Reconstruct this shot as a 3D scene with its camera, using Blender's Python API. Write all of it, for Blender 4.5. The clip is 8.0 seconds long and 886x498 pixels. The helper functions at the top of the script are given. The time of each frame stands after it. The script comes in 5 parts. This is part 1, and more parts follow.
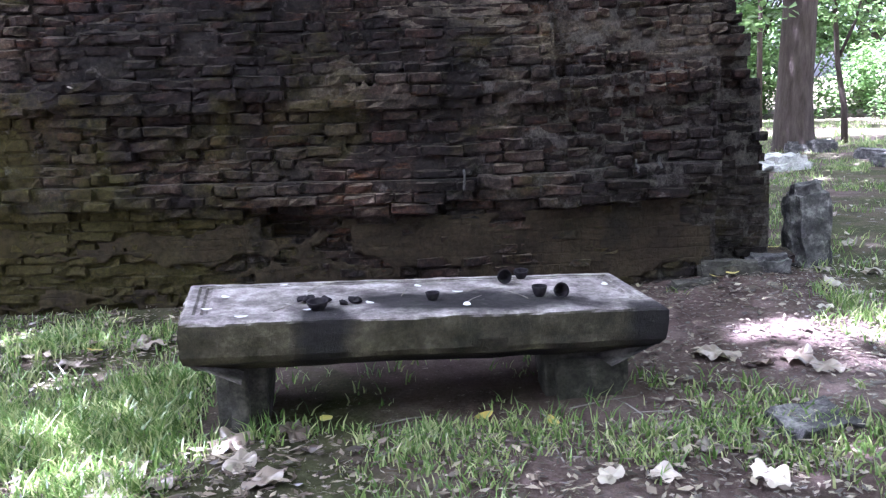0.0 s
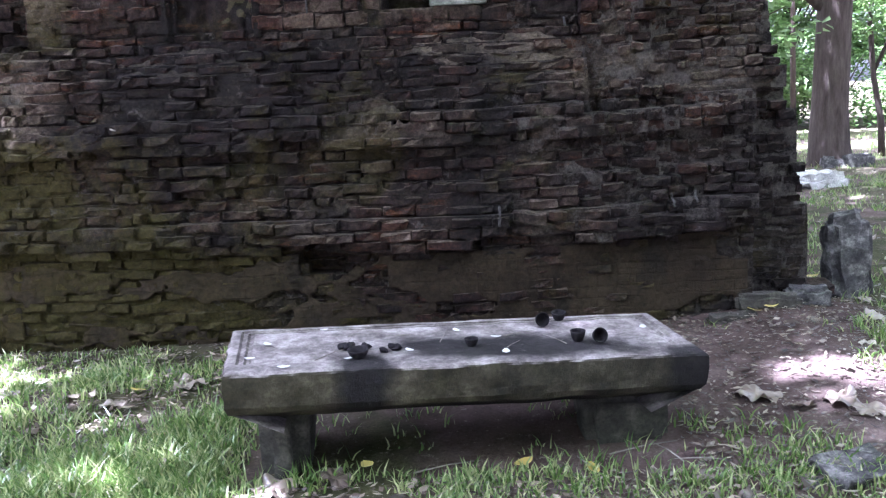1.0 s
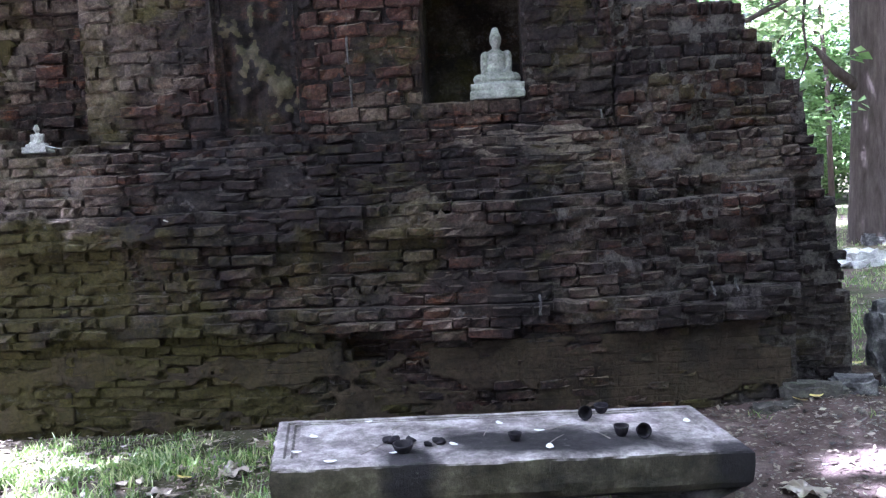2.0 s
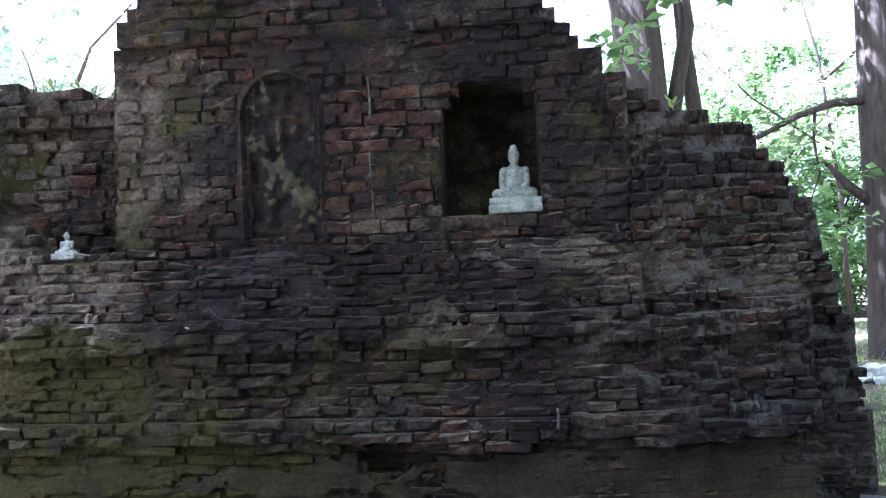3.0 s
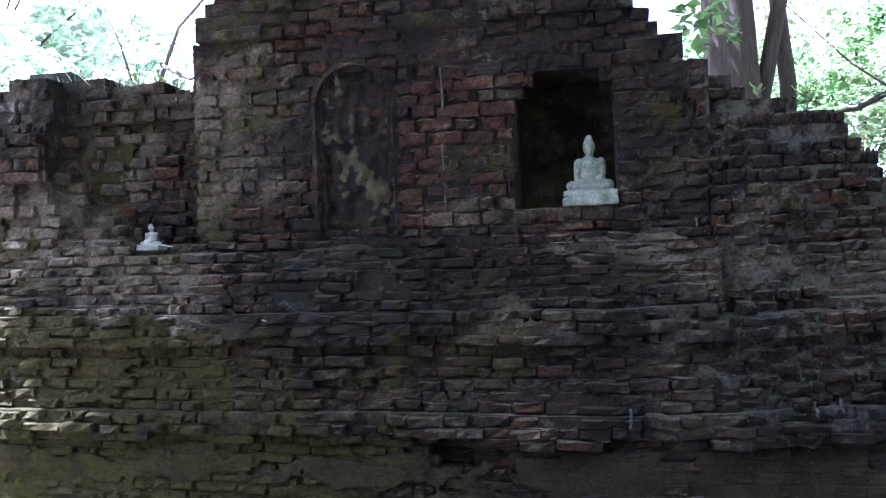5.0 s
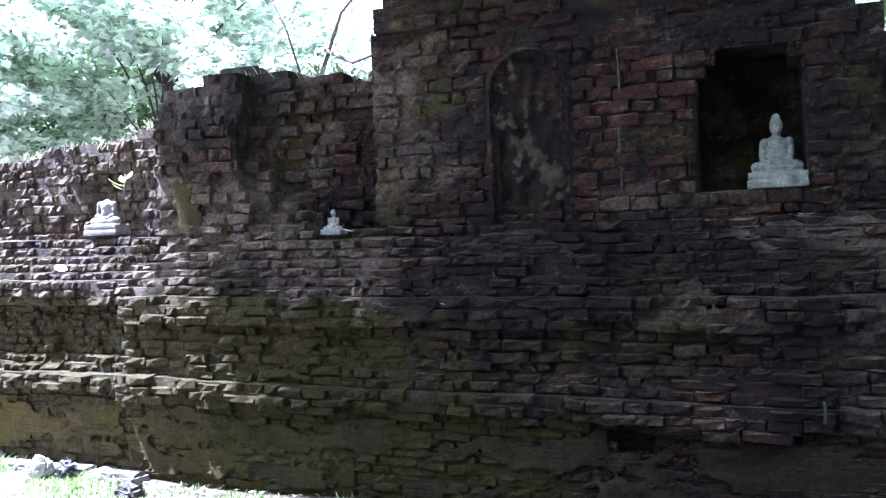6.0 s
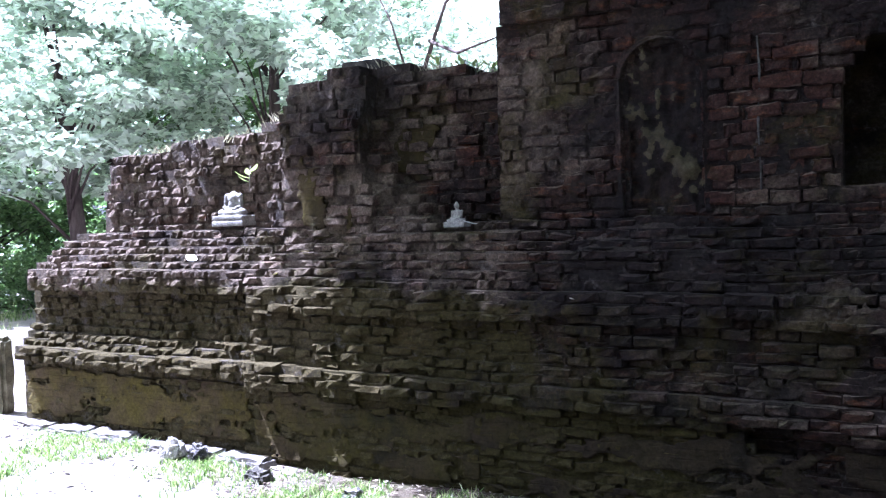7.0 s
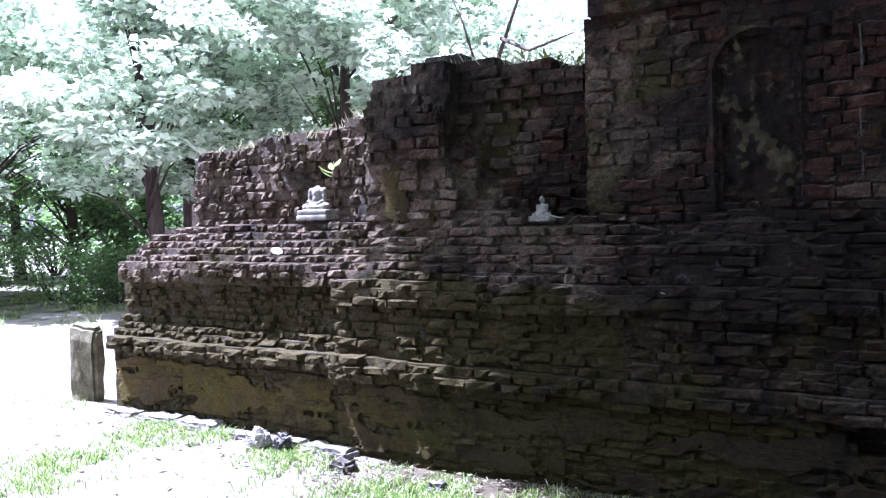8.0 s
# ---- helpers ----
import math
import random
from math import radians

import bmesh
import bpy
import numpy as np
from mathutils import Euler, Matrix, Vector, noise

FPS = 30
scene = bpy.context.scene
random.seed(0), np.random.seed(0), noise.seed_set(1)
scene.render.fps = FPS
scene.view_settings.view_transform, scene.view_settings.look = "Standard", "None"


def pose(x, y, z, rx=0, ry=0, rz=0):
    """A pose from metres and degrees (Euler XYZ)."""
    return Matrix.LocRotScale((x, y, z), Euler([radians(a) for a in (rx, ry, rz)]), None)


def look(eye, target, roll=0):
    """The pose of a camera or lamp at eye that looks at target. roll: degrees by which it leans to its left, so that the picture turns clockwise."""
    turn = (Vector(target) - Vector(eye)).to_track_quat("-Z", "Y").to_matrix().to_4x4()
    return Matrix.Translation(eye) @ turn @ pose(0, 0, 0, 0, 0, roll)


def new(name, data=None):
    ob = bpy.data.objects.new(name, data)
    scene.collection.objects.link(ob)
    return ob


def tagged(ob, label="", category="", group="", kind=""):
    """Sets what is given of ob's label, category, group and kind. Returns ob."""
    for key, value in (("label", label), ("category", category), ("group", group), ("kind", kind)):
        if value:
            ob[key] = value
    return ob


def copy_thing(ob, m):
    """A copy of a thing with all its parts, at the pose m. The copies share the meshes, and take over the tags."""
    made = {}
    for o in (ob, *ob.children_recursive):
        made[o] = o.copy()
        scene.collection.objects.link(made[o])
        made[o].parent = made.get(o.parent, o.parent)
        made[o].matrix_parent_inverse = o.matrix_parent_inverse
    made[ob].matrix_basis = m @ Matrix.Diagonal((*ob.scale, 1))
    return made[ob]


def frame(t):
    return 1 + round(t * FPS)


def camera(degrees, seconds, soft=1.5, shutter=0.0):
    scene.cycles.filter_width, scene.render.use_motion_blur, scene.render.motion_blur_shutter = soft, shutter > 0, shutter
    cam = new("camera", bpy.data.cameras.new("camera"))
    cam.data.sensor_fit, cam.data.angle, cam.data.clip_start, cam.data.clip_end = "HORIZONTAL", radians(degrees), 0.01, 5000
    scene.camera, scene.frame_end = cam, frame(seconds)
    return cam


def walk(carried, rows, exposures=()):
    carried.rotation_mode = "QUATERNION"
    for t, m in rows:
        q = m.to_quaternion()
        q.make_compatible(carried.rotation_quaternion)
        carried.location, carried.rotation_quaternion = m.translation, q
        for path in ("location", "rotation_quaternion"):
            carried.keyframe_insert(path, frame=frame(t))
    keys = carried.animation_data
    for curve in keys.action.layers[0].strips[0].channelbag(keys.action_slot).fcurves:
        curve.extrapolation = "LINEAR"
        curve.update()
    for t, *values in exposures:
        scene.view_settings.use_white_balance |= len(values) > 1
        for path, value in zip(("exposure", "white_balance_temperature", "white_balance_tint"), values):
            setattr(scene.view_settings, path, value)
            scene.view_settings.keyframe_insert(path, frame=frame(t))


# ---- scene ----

# ---- camera and its way ----
cam = camera(55.85, 8.0, soft=1.3)
ROWS = [
    (0, look((0.11, -4.616, 1.152), (0.1136, -1.671, 0.5783), -1.76)),
    (0.5, look((0.115, -4.616, 1.189), (0.0876, -1.6674, 0.6337), -2.02)),
    (1, look((0.084, -4.616, 1.297), (-0.0191, -1.6659, 0.7628), -2.67)),
    (1.5, look((0.065, -4.643, 1.359), (-0.0957, -1.68, 0.9148), -2.84)),
    (2, look((0.058, -4.68, 1.4), (-0.1599, -1.701, 1.126), -2.96)),
    (2.2, look((0.055, -4.69, 1.41), (-0.1852, -1.7061, 1.2222), -2.96)),
    (3.3, look((0.03, -4.761, 1.457), (-0.2224, -1.7762, 1.6175), -2.03)),
    (3.5, look((-0.001, -4.776, 1.49), (-0.2249, -1.7896, 1.6607), -1.92)),
    (4, look((0.006, -4.769, 1.466), (-0.1937, -1.7816, 1.657), -1.77)),
    (4.2, look((0.033, -4.761, 1.479), (-0.177, -1.7726, 1.6369), -1.76)),
    (5.3, look((0.123, -4.686, 1.615), (-0.6359, -1.7833, 1.5833), -2.10)),
    (5.5, look((0.079, -4.697, 1.614), (-0.8073, -1.8311, 1.5765), -2.13)),
    (6, look((-0.037, -4.778, 1.67), (-1.1048, -1.9753, 1.5928), -2.23)),
    (6.5, look((-0.152, -4.865, 1.695), (-1.3741, -2.1264, 1.6027), -2.13)),
    (7, look((-0.266, -4.838, 1.705), (-1.6274, -2.1672, 1.6001), -1.99)),
    (7.5, look((-0.359, -4.879, 1.692), (-1.8297, -2.2667, 1.5853), -1.93)),
    (8, look((-0.412, -4.918, 1.664), (-1.9652, -2.3526, 1.568), -1.73)),
]

walk(cam, ROWS, [(0, 4.5, 5100, 31), (2.2, 4.5, 4900, 28), (3.5, 4.4, 4680, 21), (5.5, 4.05, 4650, 26), (6.5, 3.55, 4780, 29), (8.0, 3.05, 4930, 31)])

# ---- daylight ----
SUN_UP, SUN_SIDE = radians(62), radians(-13)
TO_SUN = Vector((-math.cos(SUN_SIDE) * math.cos(SUN_UP), math.sin(SUN_SIDE) * math.cos(SUN_UP), math.sin(SUN_UP)))
world = bpy.data.worlds.new("sky")
scene.world = world
world.use_nodes = True
wn = world.node_tree
sky = wn.nodes.new("ShaderNodeTexSky")
sky.sky_type, sky.sun_disc = "NISHITA", False
sky.sun_elevation, sky.sun_rotation = SUN_UP, math.atan2(TO_SUN.x, TO_SUN.y)
sky.air_density, sky.dust_density, sky.ozone_density = 1.0, 4.0, 1.0
wn.nodes["Background"].inputs["Strength"].default_value = 0.05
# thin white haze in front of the blue
grey = wn.nodes.new("ShaderNodeRGBToBW")
haze = wn.nodes.new("ShaderNodeMix")
haze.data_type = "RGBA"
haze.inputs[0].default_value = 0.94
wn.links.new(sky.outputs[0], grey.inputs[0])
wn.links.new(sky.outputs[0], haze.inputs[6])
wn.links.new(grey.outputs[0], haze.inputs[7])
wn.links.new(haze.outputs[2], wn.nodes["Background"].inputs[0])
sun_data = bpy.data.lights.new("sun", "SUN")
sun_data.energy, sun_data.angle, sun_data.color = 5.0, radians(0.6), (1.0, 0.97, 0.91)
sun = new("sun", sun_data)
sun.matrix_world = look(TO_SUN * 30, (0, 0, 0))


# ---- materials ----
class Nodes:
    """A principled material with short calls for the nodes that it is made of."""

    def __init__(self, name, rough=0.9, spec=0.25):
        self.mat = bpy.data.materials.new(name)
        self.mat.use_nodes = True
        self.tree = self.mat.node_tree
        self.bsdf = self.tree.nodes["Principled BSDF"]
        self.bsdf.inputs["Roughness"].default_value = rough
        self.bsdf.inputs["Specular IOR Level"].default_value = spec
        self.geo = self.tree.nodes.new("ShaderNodeNewGeometry")

    def node(self, kind, **values):
        n = self.tree.nodes.new(kind)
        for key, value in values.items():
            n.inputs[key.replace("_", " ")].default_value = value
        return n

    def link(self, a, b):
        self.tree.links.new(a, b)
        return self

    def noise(self, scale, detail=4.0, rough=0.6, stretch=None, distortion=0.0):
        n = self.node("ShaderNodeTexNoise", Scale=scale, Detail=detail, Roughness=rough, Distortion=distortion)
        if stretch:
            m = self.node("ShaderNodeMapping", Scale=stretch)
            self.link(self.geo.outputs["Position"], m.inputs["Vector"])
            self.link(m.outputs[0], n.inputs["Vector"])
        else:
            self.link(self.geo.outputs["Position"], n.inputs["Vector"])
        return n.outputs["Fac"]

    def ramp(self, fac, *stops):
        n = self.tree.nodes.new("ShaderNodeValToRGB")
        while len(n.color_ramp.elements) < len(stops):
            n.color_ramp.elements.new(0.5)
        for e, (p, c) in zip(n.color_ramp.elements, stops):
            e.position, e.color = p, (*c, 1) if len(c) == 3 else c
        self.link(fac, n.inputs[0])
        return n.outputs["Color"]

    def step(self, fac, low, high):
        n = self.node("ShaderNodeMapRange")
        n.inputs["From Min"].default_value, n.inputs["From Max"].default_value = low, high
        self.link(fac, n.inputs["Value"])
        return n.outputs[0]

    def maths(self, op, a, b):
        n = self.tree.nodes.new("ShaderNodeMath")
        n.operation = op
        for k, v in enumerate((a, b)):
            if isinstance(v, (int, float)):
                n.inputs[k].default_value = v
            else:
                self.link(v, n.inputs[k])
        return n.outputs[0]

    def mix(self, fac, a, b, mode="MIX"):
        n = self.tree.nodes.new("ShaderNodeMix")
        n.data_type, n.blend_type = "RGBA", mode
        for socket, v in ((n.inputs[0], fac), (n.inputs[6], a), (n.inputs[7], b)):
            if isinstance(v, tuple):
                socket.default_value = (*v, 1)
            elif isinstance(v, (int, float)):
                socket.default_value = v
            else:
                self.link(v, socket)
        return n.outputs[2]

    def split(self):
        n = self.tree.nodes.new("ShaderNodeSeparateXYZ")
        self.link(self.geo.outputs["Position"], n.inputs[0])
        return n.outputs

    def done(self, color, bump=None, strength=0.5, depth=0.01):
        self.link(color, self.bsdf.inputs["Base Color"])
        if bump is not None:
            b = self.node("ShaderNodeBump", Strength=strength, Distance=depth)
            self.link(bump, b.inputs["Height"])
            self.link(b.outputs[0], self.bsdf.inputs["Normal"])
        return self.mat


def wall_material(name, kind):
    """Old fired brick and its joints under one coat of grime, moss, dust and soot, with sun and shade put into the
    colour.
    """
    n = Nodes(name, 0.93, 0.15)
    px, py, pz = n.split()
    grain = n.noise(44, 10, 0.82)
    earthy = n.ramp(n.noise(3.4, 8, 0.72, (1, 1, 1.9), 0.5), (0.3, (0.018, 0.013, 0.01)), (0.42, (0.046, 0.03, 0.022)), (0.52, (0.07, 0.042, 0.03)), (0.6, (0.098, 0.051, 0.039)), (0.7, (0.14, 0.09, 0.068)))
    if kind == "joint":
        body = n.mix(0.5, earthy, (0.03, 0.025, 0.021))
    elif kind == "crust":
        body = n.mix(0.35, earthy, (0.052, 0.042, 0.034))
    else:
        pick = n.tree.nodes.new("ShaderNodeObjectInfo").outputs["Random"] if kind in ("brick", "pier") else n.geo.outputs["Random Per Island"]
        fired = n.ramp(pick, (0.0, (0.026, 0.02, 0.019)), (0.25, (0.084, 0.045, 0.036)), (0.5, (0.046, 0.035, 0.03)), (0.68, (0.12, 0.052, 0.04)),
                       (0.82, (0.062, 0.05, 0.045)), (0.92, (0.14, 0.06, 0.042)), (0.97, (0.16, 0.078, 0.04)), (1.0, (0.14, 0.115, 0.105)))
        body = n.mix(0.55, earthy, fired)
        if kind == "pier":
            body = n.mix(0.3, body, n.ramp(pick, (0.0, (0.1, 0.04, 0.033)), (0.6, (0.15, 0.06, 0.044)), (1.0, (0.2, 0.1, 0.06))))
    rust = n.step(n.noise(4.2, 7, 0.7, (0.8, 1, 2.6)), 0.57, 0.66)
    body = n.mix(n.maths("MULTIPLY", rust, 0.75), body, (0.24, 0.09, 0.034))
    body = n.mix(0.95, body, n.ramp(grain, (0.3, (0.2, 0.19, 0.2)), (0.5, (0.85, 0.85, 0.85)), (0.68, (2.1, 2.0, 2.0))), "MULTIPLY")
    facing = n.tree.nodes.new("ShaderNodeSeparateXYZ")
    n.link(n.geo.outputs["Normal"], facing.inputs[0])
    # patches by noise, spread over tops and left wing as sunlight put into colour
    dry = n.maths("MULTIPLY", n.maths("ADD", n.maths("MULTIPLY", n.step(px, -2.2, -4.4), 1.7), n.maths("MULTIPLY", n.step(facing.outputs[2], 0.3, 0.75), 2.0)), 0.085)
    dust_sun = n.step(n.maths("ADD", n.noise(1.3, 7, 0.7, (1, 1, 1.4)), dry), 0.5, 0.66)
    body = n.mix(n.maths("MULTIPLY", dust_sun, 0.72), body, n.ramp(grain, (0.3, (0.1, 0.082, 0.064)), (0.5, (0.34, 0.285, 0.222)), (0.7, (0.74, 0.655, 0.545))))
    # the bias by x darkens the wall right of the wing: painted shade
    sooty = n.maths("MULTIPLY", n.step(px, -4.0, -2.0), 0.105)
    soot_shade = n.step(n.maths("ADD", n.noise(1.0, 8, 0.7, distortion=0.6), sooty), 0.47, 0.63)
    body = n.mix(n.maths("MULTIPLY", soot_shade, 0.3 if kind == "pier" else 0.8), body, n.ramp(grain, (0.3, (0.006, 0.006, 0.007)), (0.7, (0.034, 0.03, 0.032))))
    damp = n.maths("MULTIPLY", n.maths("MULTIPLY", n.step(pz, 1.32, 1.12), n.step(px, -0.8, -3.4)), 0.3)
    damp = n.maths("MAXIMUM", damp, n.maths("MULTIPLY", n.maths("MULTIPLY", n.step(pz, 0.6, 0.48), n.step(px, -0.2, -2.4)), 0.32))
    moss = n.step(n.maths("ADD", n.noise(1.5, 8, 0.7, distortion=0.6), damp), 0.53, 0.67)
    body = n.mix(n.maths("MULTIPLY", moss, 0.8), body, n.ramp(grain, (0.3, (0.03, 0.027, 0.007)), (0.5, (0.086, 0.076, 0.018)), (0.7, (0.17, 0.15, 0.042))))
    pale = n.maths("MULTIPLY", n.step(px, -0.2, 1.2), 0.05)
    if kind == "joint":
        lime = n.step(n.maths("ADD", n.noise(9, 8, 0.75), n.maths("ADD", n.maths("MULTIPLY", pale, 2.6), n.maths("MULTIPLY", n.step(px, -4.2, -4.6), 0.07))), 0.56, 0.66)
        body = n.mix(n.maths("MULTIPLY", lime, 0.7), body, n.ramp(grain, (0.35, (0.09, 0.083, 0.08)), (0.65, (0.3, 0.28, 0.27))))
    else:
        lichen = n.step(n.maths("ADD", n.noise(12, 9, 0.8, (1, 1, 1.8)), pale), 0.62, 0.7)
        body = n.mix(n.maths("MULTIPLY", lichen, 0.55), body, (0.26, 0.24, 0.24))
    body = n.mix(1.0, body, (0.56, 0.52, 0.49), "MULTIPLY")
    return n.done(body, n.maths("ADD", grain, n.maths("MULTIPLY", n.noise(9, 6, 0.7), 1.8)), 1.0, 0.035)


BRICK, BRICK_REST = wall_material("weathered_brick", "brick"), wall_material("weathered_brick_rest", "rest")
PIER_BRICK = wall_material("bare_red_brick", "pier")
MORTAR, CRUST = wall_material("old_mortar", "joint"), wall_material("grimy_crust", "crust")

n = Nodes("mossy_plaster", 0.95, 0.1)
grain = n.noise(40, 8, 0.75)
col = n.ramp(n.noise(2.0, 8, 0.72, (1, 1, 1.6), 0.4), (0.3, (0.018, 0.0145, 0.0105)), (0.45, (0.042, 0.032, 0.023)), (0.58, (0.06, 0.047, 0.032)), (0.74, (0.085, 0.067, 0.045)))
col = n.mix(n.maths("MULTIPLY", n.maths("MULTIPLY", n.step(n.noise(2.6, 7, 0.68), 0.36, 0.62), n.step(n.split()[0], -0.5, -3.5)), 0.85), col, (0.066, 0.058, 0.014))
col = n.mix(n.maths("MULTIPLY", n.step(n.noise(2.9, 7, 0.7, (1, 1, 0.5)), 0.55, 0.68), 0.7), col, (0.016, 0.015, 0.014))
px, py, pz = n.split()
flat_xy = n.node("ShaderNodeCombineXYZ")
n.link(px, flat_xy.inputs[0]).link(n.maths("ADD", pz, n.maths("MULTIPLY", n.noise(3, 4), 0.05)), flat_xy.inputs[1])
ghost = n.node("ShaderNodeTexBrick", Scale=1.0, Mortar_Size=0.006, Mortar_Smooth=0.6, Brick_Width=0.22, Row_Height=0.062)
ghost.inputs["Color1"].default_value = ghost.inputs["Color2"].default_value = (1, 1, 1, 1)
ghost.inputs["Mortar"].default_value = (0, 0, 0, 1)
n.link(flat_xy.outputs[0], ghost.inputs["Vector"])
joint = n.maths("MULTIPLY", n.maths("SUBTRACT", 1.0, ghost.outputs["Color"]), n.step(n.noise(2.2, 6, 0.7), 0.45, 0.62))
col = n.mix(n.maths("MULTIPLY", joint, 0.1), col, (0.018, 0.016, 0.014))
# brighter at the sunlit left end, dimmer elsewhere: light put into the plaster colour
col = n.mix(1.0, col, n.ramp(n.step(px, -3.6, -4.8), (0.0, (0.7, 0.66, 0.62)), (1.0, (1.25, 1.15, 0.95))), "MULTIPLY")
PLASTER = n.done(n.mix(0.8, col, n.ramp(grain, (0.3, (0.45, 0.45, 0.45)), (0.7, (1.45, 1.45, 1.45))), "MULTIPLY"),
                 n.maths("SUBTRACT", n.maths("ADD", grain, n.maths("MULTIPLY", n.noise(8, 6, 0.7), 1.3)), n.maths("MULTIPLY", joint, 0.3)), 1.0, 0.02)


def stone_material(name, dark, mid, light, scale=3.0):
    n = Nodes(name, 0.88, 0.25)
    grain = n.noise(70, 6, 0.75)
    col = n.ramp(n.noise(scale, 7, 0.68), (0.3, dark), (0.5, mid), (0.7, light))
    col = n.mix(0.8, col, n.ramp(grain, (0.3, (0.4, 0.4, 0.41)), (0.7, (1.5, 1.48, 1.46))), "MULTIPLY")
    return n.done(col, n.maths("ADD", grain, n.maths("MULTIPLY", n.noise(18, 6, 0.7), 1.0)), 1.0, 0.014)


ROCK = stone_material("lichened_rock", (0.03, 0.028, 0.029), (0.085, 0.08, 0.08), (0.3, 0.285, 0.275), 11)
PALE_ROCK = stone_material("pale_rock", (0.3, 0.29, 0.28), (0.5, 0.48, 0.46), (0.65, 0.63, 0.6), 5)
LIME = stone_material("lime_drip", (0.025, 0.023, 0.022), (0.06, 0.056, 0.053), (0.11, 0.103, 0.098), 30)
RELIEF = stone_material("ochre_relief_plaster", (0.018, 0.0145, 0.008), (0.042, 0.034, 0.017), (0.075, 0.062, 0.034), 9)
LEG_STONE = stone_material("leg_stone", (0.025, 0.023, 0.019), (0.06, 0.055, 0.046), (0.13, 0.118, 0.1), 9)
FOOTING = stone_material("footing_stone", (0.09, 0.08, 0.075), (0.18, 0.165, 0.155), (0.3, 0.28, 0.265), 7)
MOSSY_STONE = stone_material("mossy_stone", (0.06, 0.055, 0.033), (0.12, 0.11, 0.066), (0.21, 0.19, 0.13), 8)
GREY_STATUE = stone_material("weathered_statue_stone", (0.13, 0.125, 0.115), (0.25, 0.24, 0.22), (0.38, 0.365, 0.335), 14)
WHITE_STATUE = stone_material("whitewashed_statue", (0.09, 0.095, 0.075), (0.19, 0.195, 0.172), (0.29, 0.295, 0.27), 14)

# the slab: pale worn top, sooty middle, darker brown sides chosen by face direction
n = Nodes("altar_granite", 0.88, 0.15)
grain = n.noise(85, 6, 0.75)
x, y, z = n.split()
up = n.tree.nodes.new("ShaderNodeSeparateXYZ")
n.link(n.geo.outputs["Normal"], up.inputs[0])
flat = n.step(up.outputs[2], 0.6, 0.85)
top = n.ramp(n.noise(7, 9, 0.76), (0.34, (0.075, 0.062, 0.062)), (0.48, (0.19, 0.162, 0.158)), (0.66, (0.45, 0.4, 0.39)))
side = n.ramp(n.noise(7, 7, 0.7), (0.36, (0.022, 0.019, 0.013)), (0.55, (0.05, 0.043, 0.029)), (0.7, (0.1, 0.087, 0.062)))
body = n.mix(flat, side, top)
wob = n.maths("MULTIPLY", n.maths("SUBTRACT", n.noise(3.5, 5, 0.6), 0.5), 0.9)


def blotch(cx, cy, rx, ry):
    dx = n.maths("DIVIDE", n.maths("SUBTRACT", x, cx), rx)
    dy = n.maths("DIVIDE", n.maths("SUBTRACT", y, cy), ry)
    d = n.maths("ADD", n.maths("MULTIPLY", dx, dx), n.maths("MULTIPLY", dy, dy))
    return n.step(n.maths("ADD", n.maths("SQRT", d, 0.0), wob), 1.15, 0.55)


oil = n.maths("MAXIMUM", blotch(0.22, -1.49, 0.66, 0.19), blotch(-0.33, -1.72, 0.12, 0.2))
oil = n.maths("MAXIMUM", oil, blotch(0.9, -1.56, 0.13, 0.1))
body = n.mix(n.maths("MULTIPLY", oil, 0.93), body, (0.012, 0.0105, 0.012))
fleck = n.step(n.noise(34, 6, 0.8), 0.6, 0.68)
body = n.mix(n.maths("MULTIPLY", n.maths("MULTIPLY", fleck, flat), 0.4), body, (0.2, 0.185, 0.17))
SLAB = n.done(n.mix(0.55, body, n.ramp(grain, (0.3, (0.45, 0.45, 0.45)), (0.7, (1.5, 1.5, 1.5))), "MULTIPLY"), grain, 0.8, 0.01)

n = Nodes("sooty_clay", 0.9, 0.1)
CLAY = n.done(n.ramp(n.noise(40, 4), (0.3, (0.006, 0.0055, 0.007)), (0.7, (0.028, 0.024, 0.026))), n.noise(120), 0.4, 0.003)

# the ground: bare trodden earth, litter, thin turf
n = Nodes("trodden_earth", 0.96, 0.1)
x, y, z = n.split()
fine = n.noise(70, 10, 0.85)
earth = n.ramp(n.noise(2.3, 8, 0.7), (0.3, (0.055, 0.039, 0.034)), (0.5, (0.12, 0.086, 0.076)), (0.7, (0.2, 0.152, 0.138)))
turf = n.ramp(n.noise(6, 6, 0.7), (0.3, (0.035, 0.038, 0.018)), (0.6, (0.075, 0.075, 0.036)), (0.75, (0.16, 0.14, 0.085)))
bare = n.noise(0.9, 6, 0.65)
dx = n.maths("MULTIPLY", n.maths("SUBTRACT", x, 1.15), 0.55)
dy = n.maths("MULTIPLY", n.maths("SUBTRACT", y, -1.0), 0.55)
ring = n.maths("ADD", n.maths("MULTIPLY", dx, dx), n.maths("MULTIPLY", dy, dy))
bare = n.maths("ADD", bare, n.maths("MULTIPLY", n.step(ring, 0.9, 0.1), 0.35))
far_x = n.step(x, -3.4, -4.8)
bare = n.maths("ADD", bare, n.maths("MULTIPLY", n.maths("MULTIPLY", far_x, n.step(x, -17, -13)), 0.28))
# earth paled on the left: the glare of sunlit ground painted in
earth = n.mix(n.maths("MULTIPLY", far_x, 0.9), earth, n.ramp(n.noise(3.1, 7, 0.7), (0.3, (0.24, 0.21, 0.19)), (0.7, (0.46, 0.42, 0.385))))
col = n.mix(n.step(bare, 0.44, 0.6), turf, earth)
